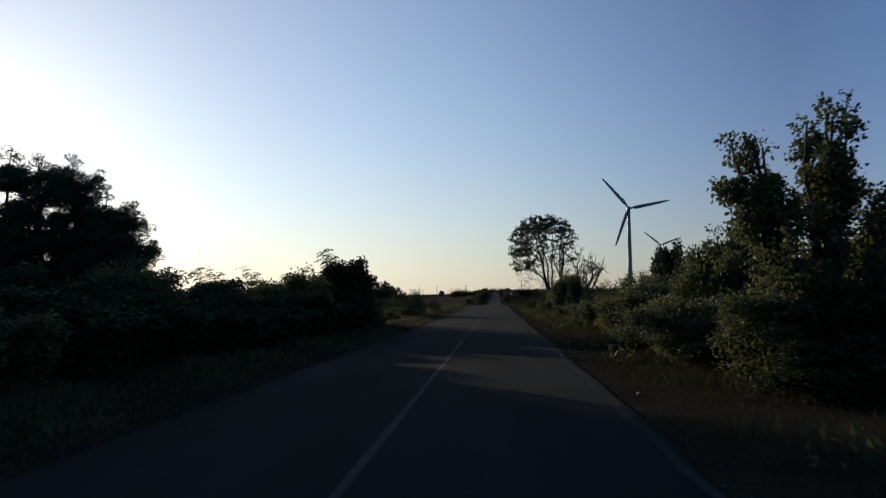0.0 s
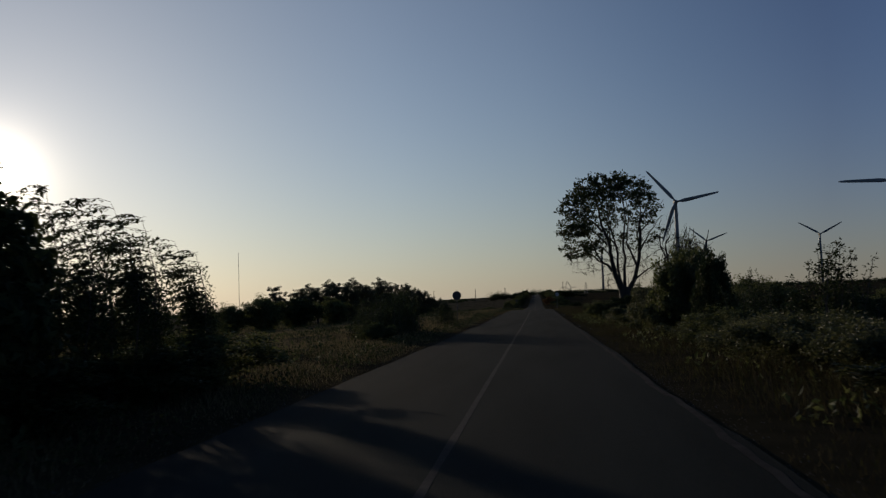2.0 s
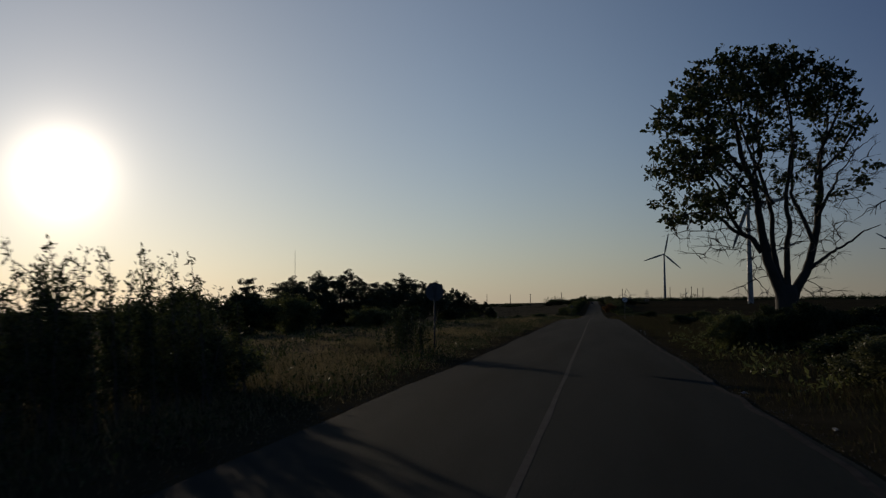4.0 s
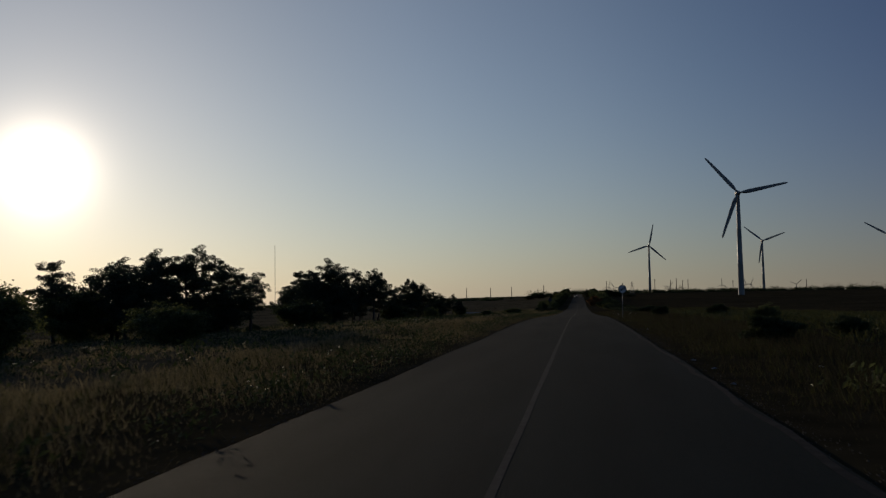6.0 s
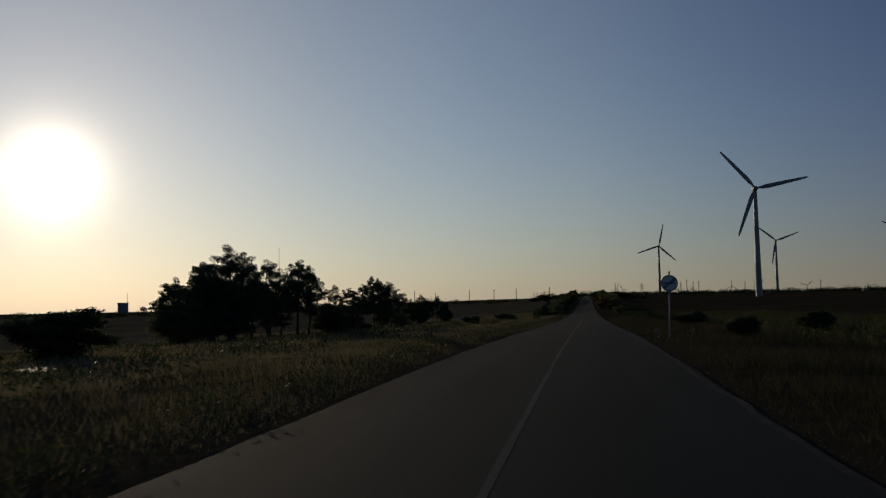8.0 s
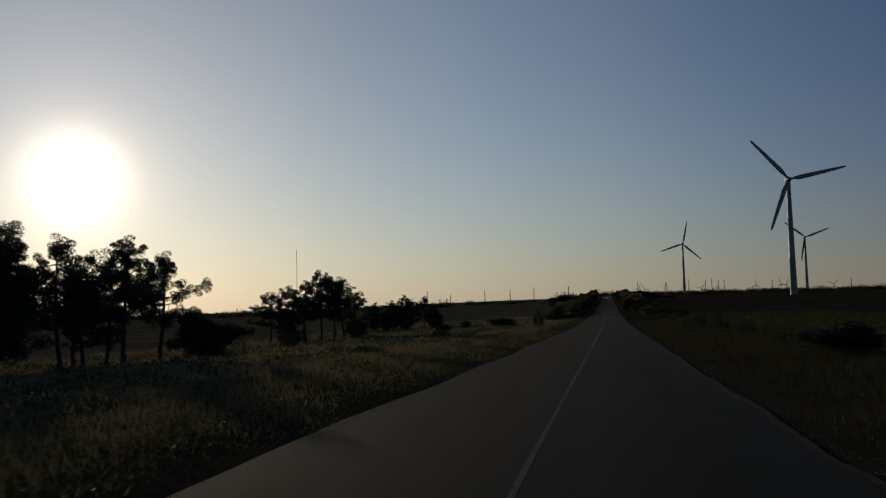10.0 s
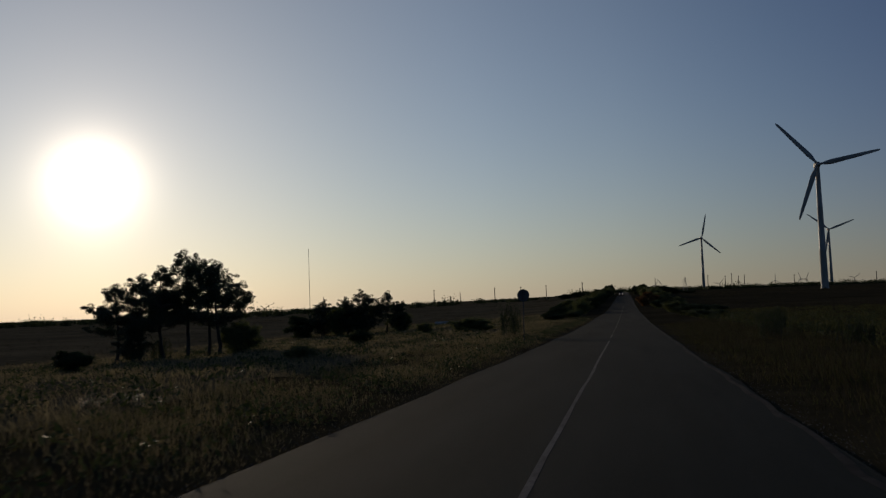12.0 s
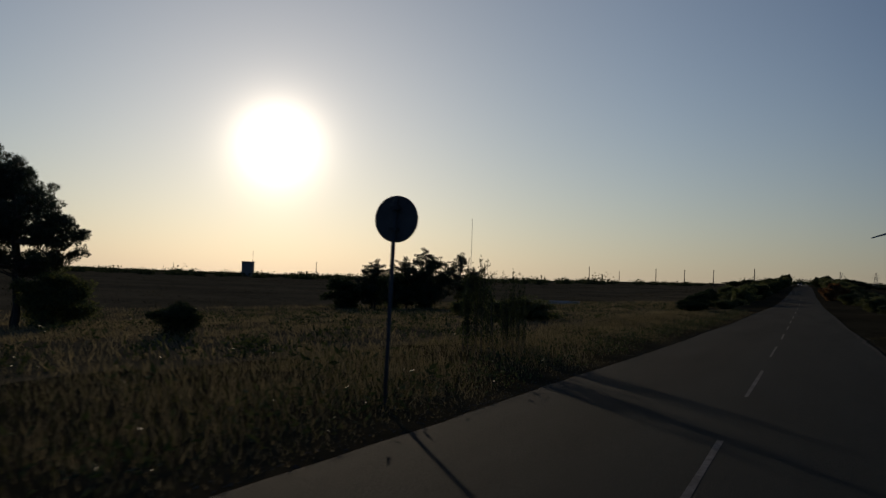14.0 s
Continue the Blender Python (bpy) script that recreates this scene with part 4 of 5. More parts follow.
# the hedges where the road runs over the far rise
hedge = random.Random(9)
for k in range(84):
    y = 293 + 357 * (k / 83) ** 0.9
    bush(hedge.choice("ac"), -7.3 + hedge.uniform(-2.4, 1.3), y, float(road_z(y)) + 2.0 + 0.2 * min(1.0, k / 20) + 1.5 * (k / 83) + hedge.uniform(-0.9, 1.1), hedge.uniform(2.0, 3.4))
    bush(hedge.choice("ac"), 8.4 + hedge.uniform(-1.2, 4.0), y, float(road_z(y)) + 1.3 + 3.0 * (k / 83) + hedge.uniform(-0.7, 1.0), hedge.uniform(2.2, 3.8))
for x, y, top, wd in [(-6.9, 645, 10.2, 4.4), (-9.0, 650, 9.9, 4.4), (-12.5, 652, 8.3, 6.0), (6.0, 640, 9.2, 5.5), (9.5, 636, 9.8, 6.5), (14.0, 630, 8.6, 7.0), (19.0, 622, 8.4, 7.5), (24.0, 625, 6.6, 7.5), (30.0, 634, 5.8, 7.0), (-16.0, 640, 7.2, 7.0), (-22.0, 632, 7.0, 8.0), (-30.0, 640, 6.2, 8.0)]:
    bush("c", x, y, top, wd)
# arching growth before the dark sapling, sprigs over it, and yellowing bushes at the verge
for row in [("f", 7.8, 40.0, 2.7, 2.5), ("f", 8.6, 40.9, 2.8, 2.2), ("d", 6.5, 40.6, 2.2, 1.1), ("f", 9.2, 45.0, 1.8, 2.0), ("f", 5.9, 72.0, 2.2, 1.6), ("f", 7.0, 72.6, 2.8, 2.0), ("d", 8.0, 71.0, 3.0, 1.8), ("d", 6.9, 27.0, 2.7, 1.5), ("d", 9.3, 66.5, 2.3, 1.4), ("f", 6.2, 62.8, 2.9, 1.6),
            ("g", 5.5, 30.4, 1.5, 1.6), ("g", 6.6, 31.6, 1.55, 1.8), ("g", 5.5, 22.4, 1.1, 1.5), ("g", 6.0, 35.0, 1.15, 1.7), ("g", 6.2, 25.2, 1.5, 1.6), ("g", 7.6, 37.2, 1.5, 1.8),
            ("r", 5.2, 398.0, 4.3, 3.0), ("r", 6.0, 404.0, 4.6, 3.4), ("r", 4.9, 390.0, 3.1, 2.2)]:
    bush(*row)
for ob in (bush_a, bush_b, bush_c, bush_d, bush_e, bush_f, bush_g, bush_r):
    discard(ob)

sap_a, sap_b = pinnate_tree(61, 3.6, 150), pinnate_tree(62, 3.6, 136)
for k, (x, y, top) in enumerate([(-5.8, 40.2, 3.85), (-5.9, 46.6, 3.5), (-6.0, 43.6, 3.5), (-6.0, 49.3, 3.0), (-5.9, 45.1, 3.45), (-6.2, 38.4, 2.8), (-6.0, 41.8, 3.6), (-8.6, 36.5, 2.9), (-9.6, 33.0, 2.8), (-10.2, 30.0, 2.7), (-8.4, 42.0, 2.85), (-9.0, 47.0, 3.0), (-8.6, 27.0, 2.6), (-10.8, 38.5, 3.0)]):
    top -= float(land_z(x, y))
    put((sap_a, sap_b)[k % 2], x, y, (0, 14, -17, 9)[k % 4], 0.72 * top / 3.6, top / 3.6)
discard(sap_a)
discard(sap_b)



def wildflowers(seed, count, x0, x1, y0, y1):
    """White flower heads of five petals on thin stems in the verge."""
    rng = np.random.default_rng(seed)
    ob = thing("wildflowers", "scattered white wildflowers in the verge grass", "flowers", kind="stuff")
    stems, heads = Heap(), Heap()
    for k in range(count):
        x, y = rng.uniform(x0, x1), rng.uniform(y0, y1)
        foot = np.array([x, y, float(land_z(x, y)) - 0.03])
        top = foot + np.array([rng.normal(0, 0.05), rng.normal(0, 0.05), rng.uniform(0.22, 0.46)])
        stems.tube(curve_path(foot, top, (0.02, 0, 0.03), 4, rng), np.linspace(0.004, 0.002, 4), 3)
        tilt = np.array([rng.normal(0, 0.3), rng.normal(-0.3, 0.3), 1.0])
        tilt /= np.linalg.norm(tilt)
        u = np.cross(tilt, [1.0, 0, 0])
        u /= np.linalg.norm(u)
        v, r = np.cross(tilt, u), rng.uniform(0.011, 0.019)
        for a in np.arange(5) * 1.2566 + rng.uniform(0, 1):
            d, w_ = u * math.cos(a) + v * math.sin(a), u * math.cos(a + 1.57) + v * math.sin(a + 1.57)
            heads.add([top, top + d * r * 0.6 + w_ * r * 0.35, top + d * r + tilt * r * 0.15, top + d * r * 0.6 - w_ * r * 0.35], [[(0, 1, 2, 3)]])
    part("stem_tangle", stems, M_twig, ob, "thin stems", kind="stuff")
    part("petals", heads, M_petal, ob, "white petals", kind="stuff")


wildflowers(121, 34, 3.15, 4.7, 156.5, 165.0)

# ---------------------------------------------------------------- pines
pines = [(pine(71, 6.0, 2.7, 0.36, 2.4, pads=13, needles=165), 6.0), (pine(72, 6.0, 3.0, 0.30, 3.0, 2, 11, 165), 6.0), (pine(73, 6.0, 2.5, 0.40, 2.0, pads=13, needles=165), 6.0), (pine(74, 6.0, 3.2, 0.16, 3.0, 2, 16, 165), 6.0),
         (pine(75, 6.0, 2.4, 0.40, 2.8, pads=11, needles=165, gappy=True), 6.0), (pine(76, 6.0, 2.7, 0.34, 3.6, pads=11, needles=165, gappy=True), 6.0)]
for k, (kind, x, y, top, wide) in enumerate([
        (3, -24.6, 149.0, 5.5, 1.0), (3, -26.4, 147.0, 5.0, 0.9), (3, -22.9, 150.8, 4.7, 0.9), (1, -28.2, 149.5, 5.4, 1.0), (2, -21.6, 152.0, 3.8, 0.9), (3, -31.6, 152.0, 5.0, 1.1), (0, -35.0, 150.0, 4.6, 1.0),
        (3, -28.2, 195.0, 6.9, 1.1), (3, -30.6, 196.6, 5.6, 0.9), (5, -26.3, 198.0, 5.7, 0.8), (4, -24.6, 201.0, 5.8, 0.9), (5, -25.2, 206.0, 5.3, 0.9), (1, -32.2, 193.0, 4.2, 0.9), (0, -32.0, 199.0, 5.4, 1.0), (1, -27.4, 203.0, 4.4, 0.9), (2, -30.8, 206.0, 5.2, 0.9), (0, -35.0, 204.0, 5.6, 1.0),
        (4, -28.6, 246.0, 6.0, 0.85), (5, -27.5, 247.0, 5.3, 0.8), (5, -26.3, 246.0, 5.2, 0.9), (5, -30.2, 245.0, 4.9, 0.9), (4, -32.4, 246.0, 4.5, 0.9), (3, -31.4, 243.5, 1.4, 0.8), (5, -34.6, 247.0, 3.9, 0.9),
        (3, -30.8, 295.0, 4.4, 0.9), (3, -33.4, 296.0, 3.6, 0.9), (3, -36.4, 295.0, 3.3, 0.9), (5, -28.4, 296.0, 4.1, 0.8), (3, -26.8, 295.5, 2.8, 0.8)]):
    ob, h = pines[kind]
    tall = (top - float(sag(y - 55)) - float(land_z(x, y))) / h
    put(ob, x, y, 67.0 * k, wide * (0.35 + 0.65 * tall), tall)
for ob, h in pines:
    discard(ob)
for seed, x, y, top, spread in ((81, -16.3, 35.2, 7.7, 3.9), (82, -20.4, 36.4, 8.3, 3.8), (84, -18.3, 36.8, 7.8, 3.8), (83, -13.7, 34.2, 4.7, 2.4), (85, -15.0, 34.7, 6.3, 3.2), (86, -17.6, 33.6, 5.8, 3.4), (87, -22.6, 35.0, 7.4, 3.6)):
    big = pine(seed, top - float(land_z(x, y)), spread, 0.05, 3.4, 1, 40, 130)
    tagged(big, "big dark pine with boughs down to the hedge", "pine tree", "big pines beyond the hedge")
    big.matrix_basis = pose(x, y, float(land_z(x, y)) - 0.1, 0, 0, 40 * seed)

# ---------------------------------------------------------------- grass
def grass(name, seed, lo, hi, y0, y1, density, height, material, label, width=0.016, tilt=(-0.12, 0.0)):
    rng = np.random.default_rng(seed)
    n = int(abs(hi - lo) * (y1 - y0) * density)
    x, y = rng.uniform(lo, hi, n), rng.uniform(y0, y1, n)
    patch = 0.55 + 0.45 * np.sin(x * 0.9 + 0.35 * y) * np.sin(y * 0.27 + 1.7) + 0.25 * np.sin(y * 1.1 + x)
    edge = smooth((np.abs(x) - 2.85) / 2.2)
    ok = rng.random(n) < 0.35 + 0.65 * np.clip(patch, 0, 1)
    x, y, patch, edge = x[ok], y[ok], patch[ok], edge[ok]
    h = Heap()
    tall = height * (0.35 + 0.65 * np.clip(patch, 0, 1)) * (0.18 + 0.82 * edge)
    h.blades(np.stack([x, y, land_z(x, y) - 0.02], 1), tall, width, rng, lean=tilt)
    return sheet(name, h, material, label, "grass", kind="stuff")


grass("dry_verge_grass", 1, -8.5, -2.95, -4, 300, 130, 0.38, M_dry, "tall dry yellow grass along the road's edge", 0.011)
grass("green_verge_grass", 2, -8.0, -3.1, -4, 300, 70, 0.30, M_green, "dark green weeds among the dry grass")
grass("dry_verge_grass", 3, 3.0, 8.5, -4, 262, 75, 0.50, M_dry_dark, "dry brown grass along the road's edge")
grass("green_verge_grass", 4, 3.05, 8.0, -4, 262, 50, 0.36, M_green, "dark green weeds beside the road")
grass("field_grass", 5, -45, -8.5, 10, 330, 12.0, 0.26, M_dry, "sparse low grass in the field", 0.03)
grass("field_grass", 6, 8.5, 40, 10, 290, 12.0, 0.28, M_green, "sparse dark grass in the field", 0.03)


def weeds(name, seed, lo, hi, y0, y1, count, material, label, leaf=0.16):
    """Low leafy weeds in scattered tufts."""
    rng = np.random.default_rng(seed)
    x, y = rng.uniform(lo, hi, count), rng.uniform(y0, y1, count)
    c = np.stack([x, y, land_z(x, y) + 0.10], 1)
    h = Heap()
    p = clump_points(c, 26, 0.55, rng, 0.5)
    p[:, 2] = np.maximum(p[:, 2], land_z(p[:, 0], p[:, 1]))
    h.leaves(p, leaf, rng, aim=(0, 0, 1), aim_share=0.35, slim=0.4)
    return sheet(name, h, material, label, "weeds", kind="stuff")


weeds("weeds", 9, -4.6, -3.5, -2, 300, 700, M_leaf_dark, "low dark green growth along the edge of the asphalt", 0.10)
weeds("weeds", 10, -40, -8, 40, 330, 2300, M_leaf_dark, "scattered dark weeds across the dry field")
weeds("weeds", 11, 8, 34, 40, 300, 1200, M_leaf_dark, "scattered dark weeds across the field")
weeds("weeds", 7, 3.9, 12, 0, 110, 260, M_leaf, "low green weeds on the verge")
weeds("weeds", 8, -14, -4.2, 0, 250, 420, M_leaf_dark, "low dark weeds on the verge")



def scrub(name, seed, spots, leaves_each, leaf, spread, material, label):
    """Rough low growth that covers a field: spots is a list of (x0, x1, y0, y1, count)."""
    rng = np.random.default_rng(seed)
    h = Heap()
    for x0, x1, y0, y1, count in spots:
        x, y = rng.uniform(x0, x1, count), rng.uniform(y0, y1, count)
        tuft = rng.uniform(0.4, 1.3, count)
        p = np.repeat(np.stack([x, y, np.zeros(count)], 1), leaves_each, 0) + rng.normal(size=(count * leaves_each, 3)) * np.repeat(tuft, leaves_each)[:, None] * np.array([spread, spread, 0.0])
        p[:, 2] = land_z(p[:, 0], p[:, 1]) - 0.03
        h.leaves(p, leaf, rng, aim=(-0.25, 0, 1.0), aim_share=0.58, slim=0.11)
    return sheet(name, h, material, label, "field growth", kind="stuff")


scrub("field_scrub", 31, [(-42, -8, 0, 350, 11000)], 20, 0.24, 0.45, M_dry, "rough low dry growth across the field")
scrub("field_scrub", 32, [(8, 42, 0, 350, 5200)], 12, 0.40, 0.35, M_green, "rough low dark growth across the field")
scrub("field_scrub", 33, [(-170, -42, 0, 620, 3600), (42, 170, 0, 620, 3600), (-42, -10, 350, 640, 700), (10, 42, 350, 640, 700)], 12, 0.36, 0.9, M_dry_dark, "rough dry growth on the farther fields")
scrub("field_scrub", 34, [(-700, -20, 500, 1300, 3200), (20, 700, 500, 1300, 3600), (-700, -170, 60, 600, 1800), (170, 500, 60, 600, 1400)], 12, 0.45, 2.2, M_dry_dark, "distant rough growth on the fields")

# far tree lines: low rounded crowns in a row
def tree_line(seed, count, x0, x1, y0, slant, deep, low, high, leaf, label):
    rng = np.random.default_rng(seed)
    cx = rng.uniform(x0, x1, count)
    cy = y0 + slant * np.abs(cx) + rng.uniform(-deep, deep, count)
    ch = rng.uniform(low, high, count) * (1 + 0.8 * (rng.random(count) > 0.93))
    d = rng.normal(size=(count, 200, 3))
    d /= np.linalg.norm(d, axis=2)[:, :, None]
    d *= rng.uniform(0.05, 1.0, (count, 200, 1)) ** 0.75
    p = np.stack([cx, cy, land_z(cx, cy) + ch * 0.2], 1)[:, None] + d * np.stack([ch * 1.5, ch, ch * 0.8], 1)[:, None]
    h = Heap()
    h.leaves(p.reshape(-1, 3), leaf, rng, slim=0.9)
    sheet("far_tree_line", h, M_leaf_dark, label, "trees", kind="stuff")


tree_line(12, 520, -60, 900, 1240, 0.12, 60, 2.4, 5.8, 1.3, "low dark line of distant trees on the horizon")
tree_line(14, 130, -400, -80, 560, 0.0, 60, 1.8, 3.4, 0.8, "low bushy scrub along the far edge of the field")
tree_line(13, 330, -760, -60, 800, 0.10, 120, 1.2, 3.0, 0.8, "low scrub on the horizon beyond the field")


# ---------------------------------------------------------------- wind turbines
def loft(heap, rings):
    n, m = len(rings), len(rings[0])
    quads = [(i * m + j, i * m + (j + 1) % m, (i + 1) * m + (j + 1) % m, (i + 1) * m + j) for i in range(n - 1) for j in range(m)]
    heap.add(np.array(rings).reshape(-1, 3), [quads, [tuple(range(m))[::-1]], [tuple(range((n - 1) * m, n * m))]])


def lathe(heap, profile, sides=24, centre=(0, 0, 0), axis="z"):
    rings = []
    for r, h in profile:
        ring = []
        for k in range(sides):
            a = 2 * math.pi * k / sides
            c, s = r * math.cos(a), r * math.sin(a)
            ring.append((centre[0] + c, centre[1] + s, centre[2] + h) if axis == "z" else (centre[0] + c, centre[1] + h, centre[2] + s))
        rings.append(ring if axis == "z" else ring[::-1])
    loft(heap, rings)


HUB, ROTOR = 69.0, 31.5


def blade_heap():
    h = Heap()
    rings = []
    for u, chord, thick, twist in ((0.0, 1.3, 1.3, 0), (0.05, 1.3, 1.2, 4), (0.12, 2.3, 0.8, 14), (0.2, 2.75, 0.62, 12), (0.4, 2.45, 0.44, 7), (0.6, 2.1, 0.34, 4), (0.8, 1.7, 0.24, 2), (0.95, 1.25, 0.15, 1), (1.0, 0.5, 0.06, 0)):
        ring = []
        for k in range(10):
            a = 2 * math.pi * k / 10
            x, y = math.cos(a) * chord * 0.5 + chord * 0.12, math.sin(a) * thick * 0.5
            t = radians(twist)
            ring.append((x * math.cos(t) - y * math.sin(t), x * math.sin(t) + y * math.cos(t), 1.0 + u * (ROTOR - 1.0)))
        rings.append(ring)
    loft(h, rings)
    return h


def turbine_pattern():
    ob = thing("wind_turbine", "tall pale grey three-bladed wind turbine on a tapered tower", "wind turbine", "wind turbines")
    tower = Heap()
    lathe(tower, [(2.10, -9.0), (2.10, 0.0), (2.02, 3.0), (1.72, 22.4), (1.76, 22.5), (1.76, 22.7), (1.71, 22.8), (1.42, 45.4), (1.46, 45.5), (1.46, 45.7), (1.41, 45.8), (1.14, 67.4), (1.2, 67.6)], 28)
    tw = part("tower", tower, M_white, ob, "tapered pale grey steel tower", flat=False)
    door = Heap()
    door.box((-0.45, -2.14, 0.6), (0.45, -1.98, 2.7))
    part("door", door, M_sign_back, tw, "grey tower door")
    nac = Heap()
    rings = []
    for y, wd, lo, hi in ((-1.9, 1.0, 68.0, 70.1), (-1.2, 1.5, 67.7, 70.5), (3.5, 1.6, 67.6, 70.7), (5.9, 1.4, 68.0, 70.6), (6.4, 1.0, 68.4, 70.2)):
        rings.append([(wd * cx_, y, (lo + hi) / 2 + (hi - lo) / 2 * cz_) for cx_, cz_ in ((-0.7, -1), (0.7, -1), (1, -0.6), (1, 0.6), (0.7, 1), (-0.7, 1), (-1, 0.6), (-1, -0.6))][::-1])
    loft(nac, rings)
    nacelle = part("nacelle", nac, M_white, ob, "pale grey nacelle housing")
    vane = Heap()
    vane.tube([(0.4, 5.2, 70.5), (0.4, 5.2, 71.8)], [0.05, 0.04], 6)
    vane.box((0.1, 5.17, 71.6), (0.7, 5.23, 71.68))
    part("wind_vane", vane, M_steel, nacelle)
    hub = Heap()
    lathe(hub, [(0.15, -4.3), (0.75, -4.05), (1.15, -3.4), (1.25, -2.6), (1.1, -1.95)], 18, (0, 0, HUB), "y")
    part("hub", hub, M_white, ob, "rounded rotor hub", flat=False)
    me = blade_heap().mesh("blade", M_white, False)
    for k in range(3):
        b = part("blade", me, None, ob)
        b.matrix_basis = pose(0, -2.9, HUB, 0, 120 * k, 0)
    return ob


def set_turbine(pattern, x, y, hub_z, phase, yaw=0.0):
    """phase: degrees clockwise from upright of the first blade."""
    ob = copy_thing(pattern, pose(x, y, hub_z - HUB, 0, 0, yaw))
    k = 0
    for c in ob.children:
        if c.name.startswith("blade"):
            c.matrix_basis = pose(0, -2.9, HUB, 0, phase + 120 * k, 0)
            k += 1
    return ob


turbine = turbine_pattern()
for x, y, z, phase, yaw in [(105.9, 696.2, 70.6, -40, -6), (101.4, 1393.7, 78.9, 12, 4), (252.4, 1361.9, 79.8, -50, -4), (379.5, 1250.2, 75.9, -58, -8), (227.8, 612.8, 68.6, 33, -14)]:
    set_turbine(turbine, x, y, z, phase, yaw)
for az, d, up, phase in [(-1.9, 4350, 0.86, 15), (-2.25, 4500, 0.80, -30), (-5.74, 4500, 0.78, 40), (-9.0, 4400, 0.86, 0), (-10.45, 4500, 0.88, -20), (-10.75, 4300, 0.86, 25), (-13.4, 4500, 0.80, 50)]:
    a = radians(az)
    set_turbine(turbine, 0.9 - math.sin(a) * d, 206 + math.cos(a) * d, 1.6 + math.tan(radians(up)) * d, phase, az)
discard(turbine)


# ---------------------------------------------------------------- masts, poles, pylons
def pole_pattern():
    ob = thing("utility_pole", "weathered wooden power pole with a cross arm", "utility pole", "poles across the fields")
    h = Heap()
    h.tube([(0, 0, -5.0), (0, 0, 4), (0.02, 0, 9.4)], [0.30, 0.26, 0.20], 8)
    part("pole", h, M_wood, ob, flat=False)
    arm = Heap()
    arm.box((-0.5, -0.20, 8.75), (0.5, -0.10, 8.86))
    part("cross_arm", arm, M_wood, ob)
    for x in (-0.42, 0.0, 0.42):
        ins = Heap()
        lathe(ins, [(0.03, 0), (0.07, 0.04), (0.05, 0.1), (0.07, 0.16), (0.02, 0.24)], 8, (x, -0.15, 8.86 if x else 9.36))
        part("insulator", ins, M_concrete, ob)
    return ob


pole = pole_pattern()
for x, y, top in [(-23.0, 688.5, 12.0), (-52.7, 795.3, 13.2), (-66.0, 760.0, 12.2), (-92.0, 820.0, 13.6), (-140.0, 940.0, 13.0), (-131.0, 793.0, 13.2), (-215.0, 800.0, 11.0), (-330.0, 780.0, 10.5)]:
    copy_thing(pole, pose(x, y, top - 9.4, 0, 0, 30))
# a line of taller poles on the horizon beyond the dark field
for az, up in [(-1.79, 1.24), (-4.92, 1.30), (-5.93, 1.22), (-6.30, 1.34), (-6.69, 1.20), (-7.03, 1.24), (-9.82, 1.12), (-14.2, 1.10)]:
    a, d = radians(az), 1500.0
    copy_thing(pole, pose(0.9 - math.sin(a) * d, 156 + math.cos(a) * d, 1.6 + math.tan(radians(up)) * d - 9.4 * 2.3, 0, 0, az) @ Matrix.Diagonal((2.2, 2.2, 2.3, 1)))
discard(pole)


def pylon(x, y, top, tall):
    ob = thing("lattice_pylon", "grey steel lattice power pylon far across the fields", "pylon")
    body, arms = Heap(), Heap()
    legs = lambda z: 2.3 * (1 - z / tall) + 0.35
    zs = np.linspace(0, tall, 8)
    for sx in (-1, 1):
        for sy in (-1, 1):
            body.tube([(sx * legs(z), sy * legs(z), z) for z in zs], np.full(8, 0.10), 4)
    for a, b in zip(zs[:-1], zs[1:]):
        for s in (-1, 1):
            body.tube([(-legs(a), s * legs(a), a), (legs(b), s * legs(b), b)], [0.06, 0.06], 4)
            body.tube([(legs(a), s * legs(a), a), (-legs(b), s * legs(b), b)], [0.06, 0.06], 4)
    for z, reach in ((tall * 0.72, 3.4), (tall * 0.86, 2.6)):
        arms.tube([(-reach, 0, z), (0, 0, z + 0.5), (reach, 0, z)], [0.08, 0.12, 0.08], 4)
    part("lattice", body, M_steel, ob)
    part("cross_arms", arms, M_steel, ob)
    ob.matrix_basis = pose(x, y, top - tall)


pylon(59.0, 1100.0, 21.5, 17.0)


def mast(x, y, top):
    ob = thing("radio_mast", "very tall thin radio mast far off", "mast")
    h = Heap()
    h.tube([(0, 0, -20), (0, 0, top * 0.5), (0, 0, top)], [0.75, 0.65, 0.5], 6)
    part("pole", h, M_steel, ob)
    ob.matrix_basis = pose(x, y, 0)


mast(-857.8, 2502.4, 173.8)


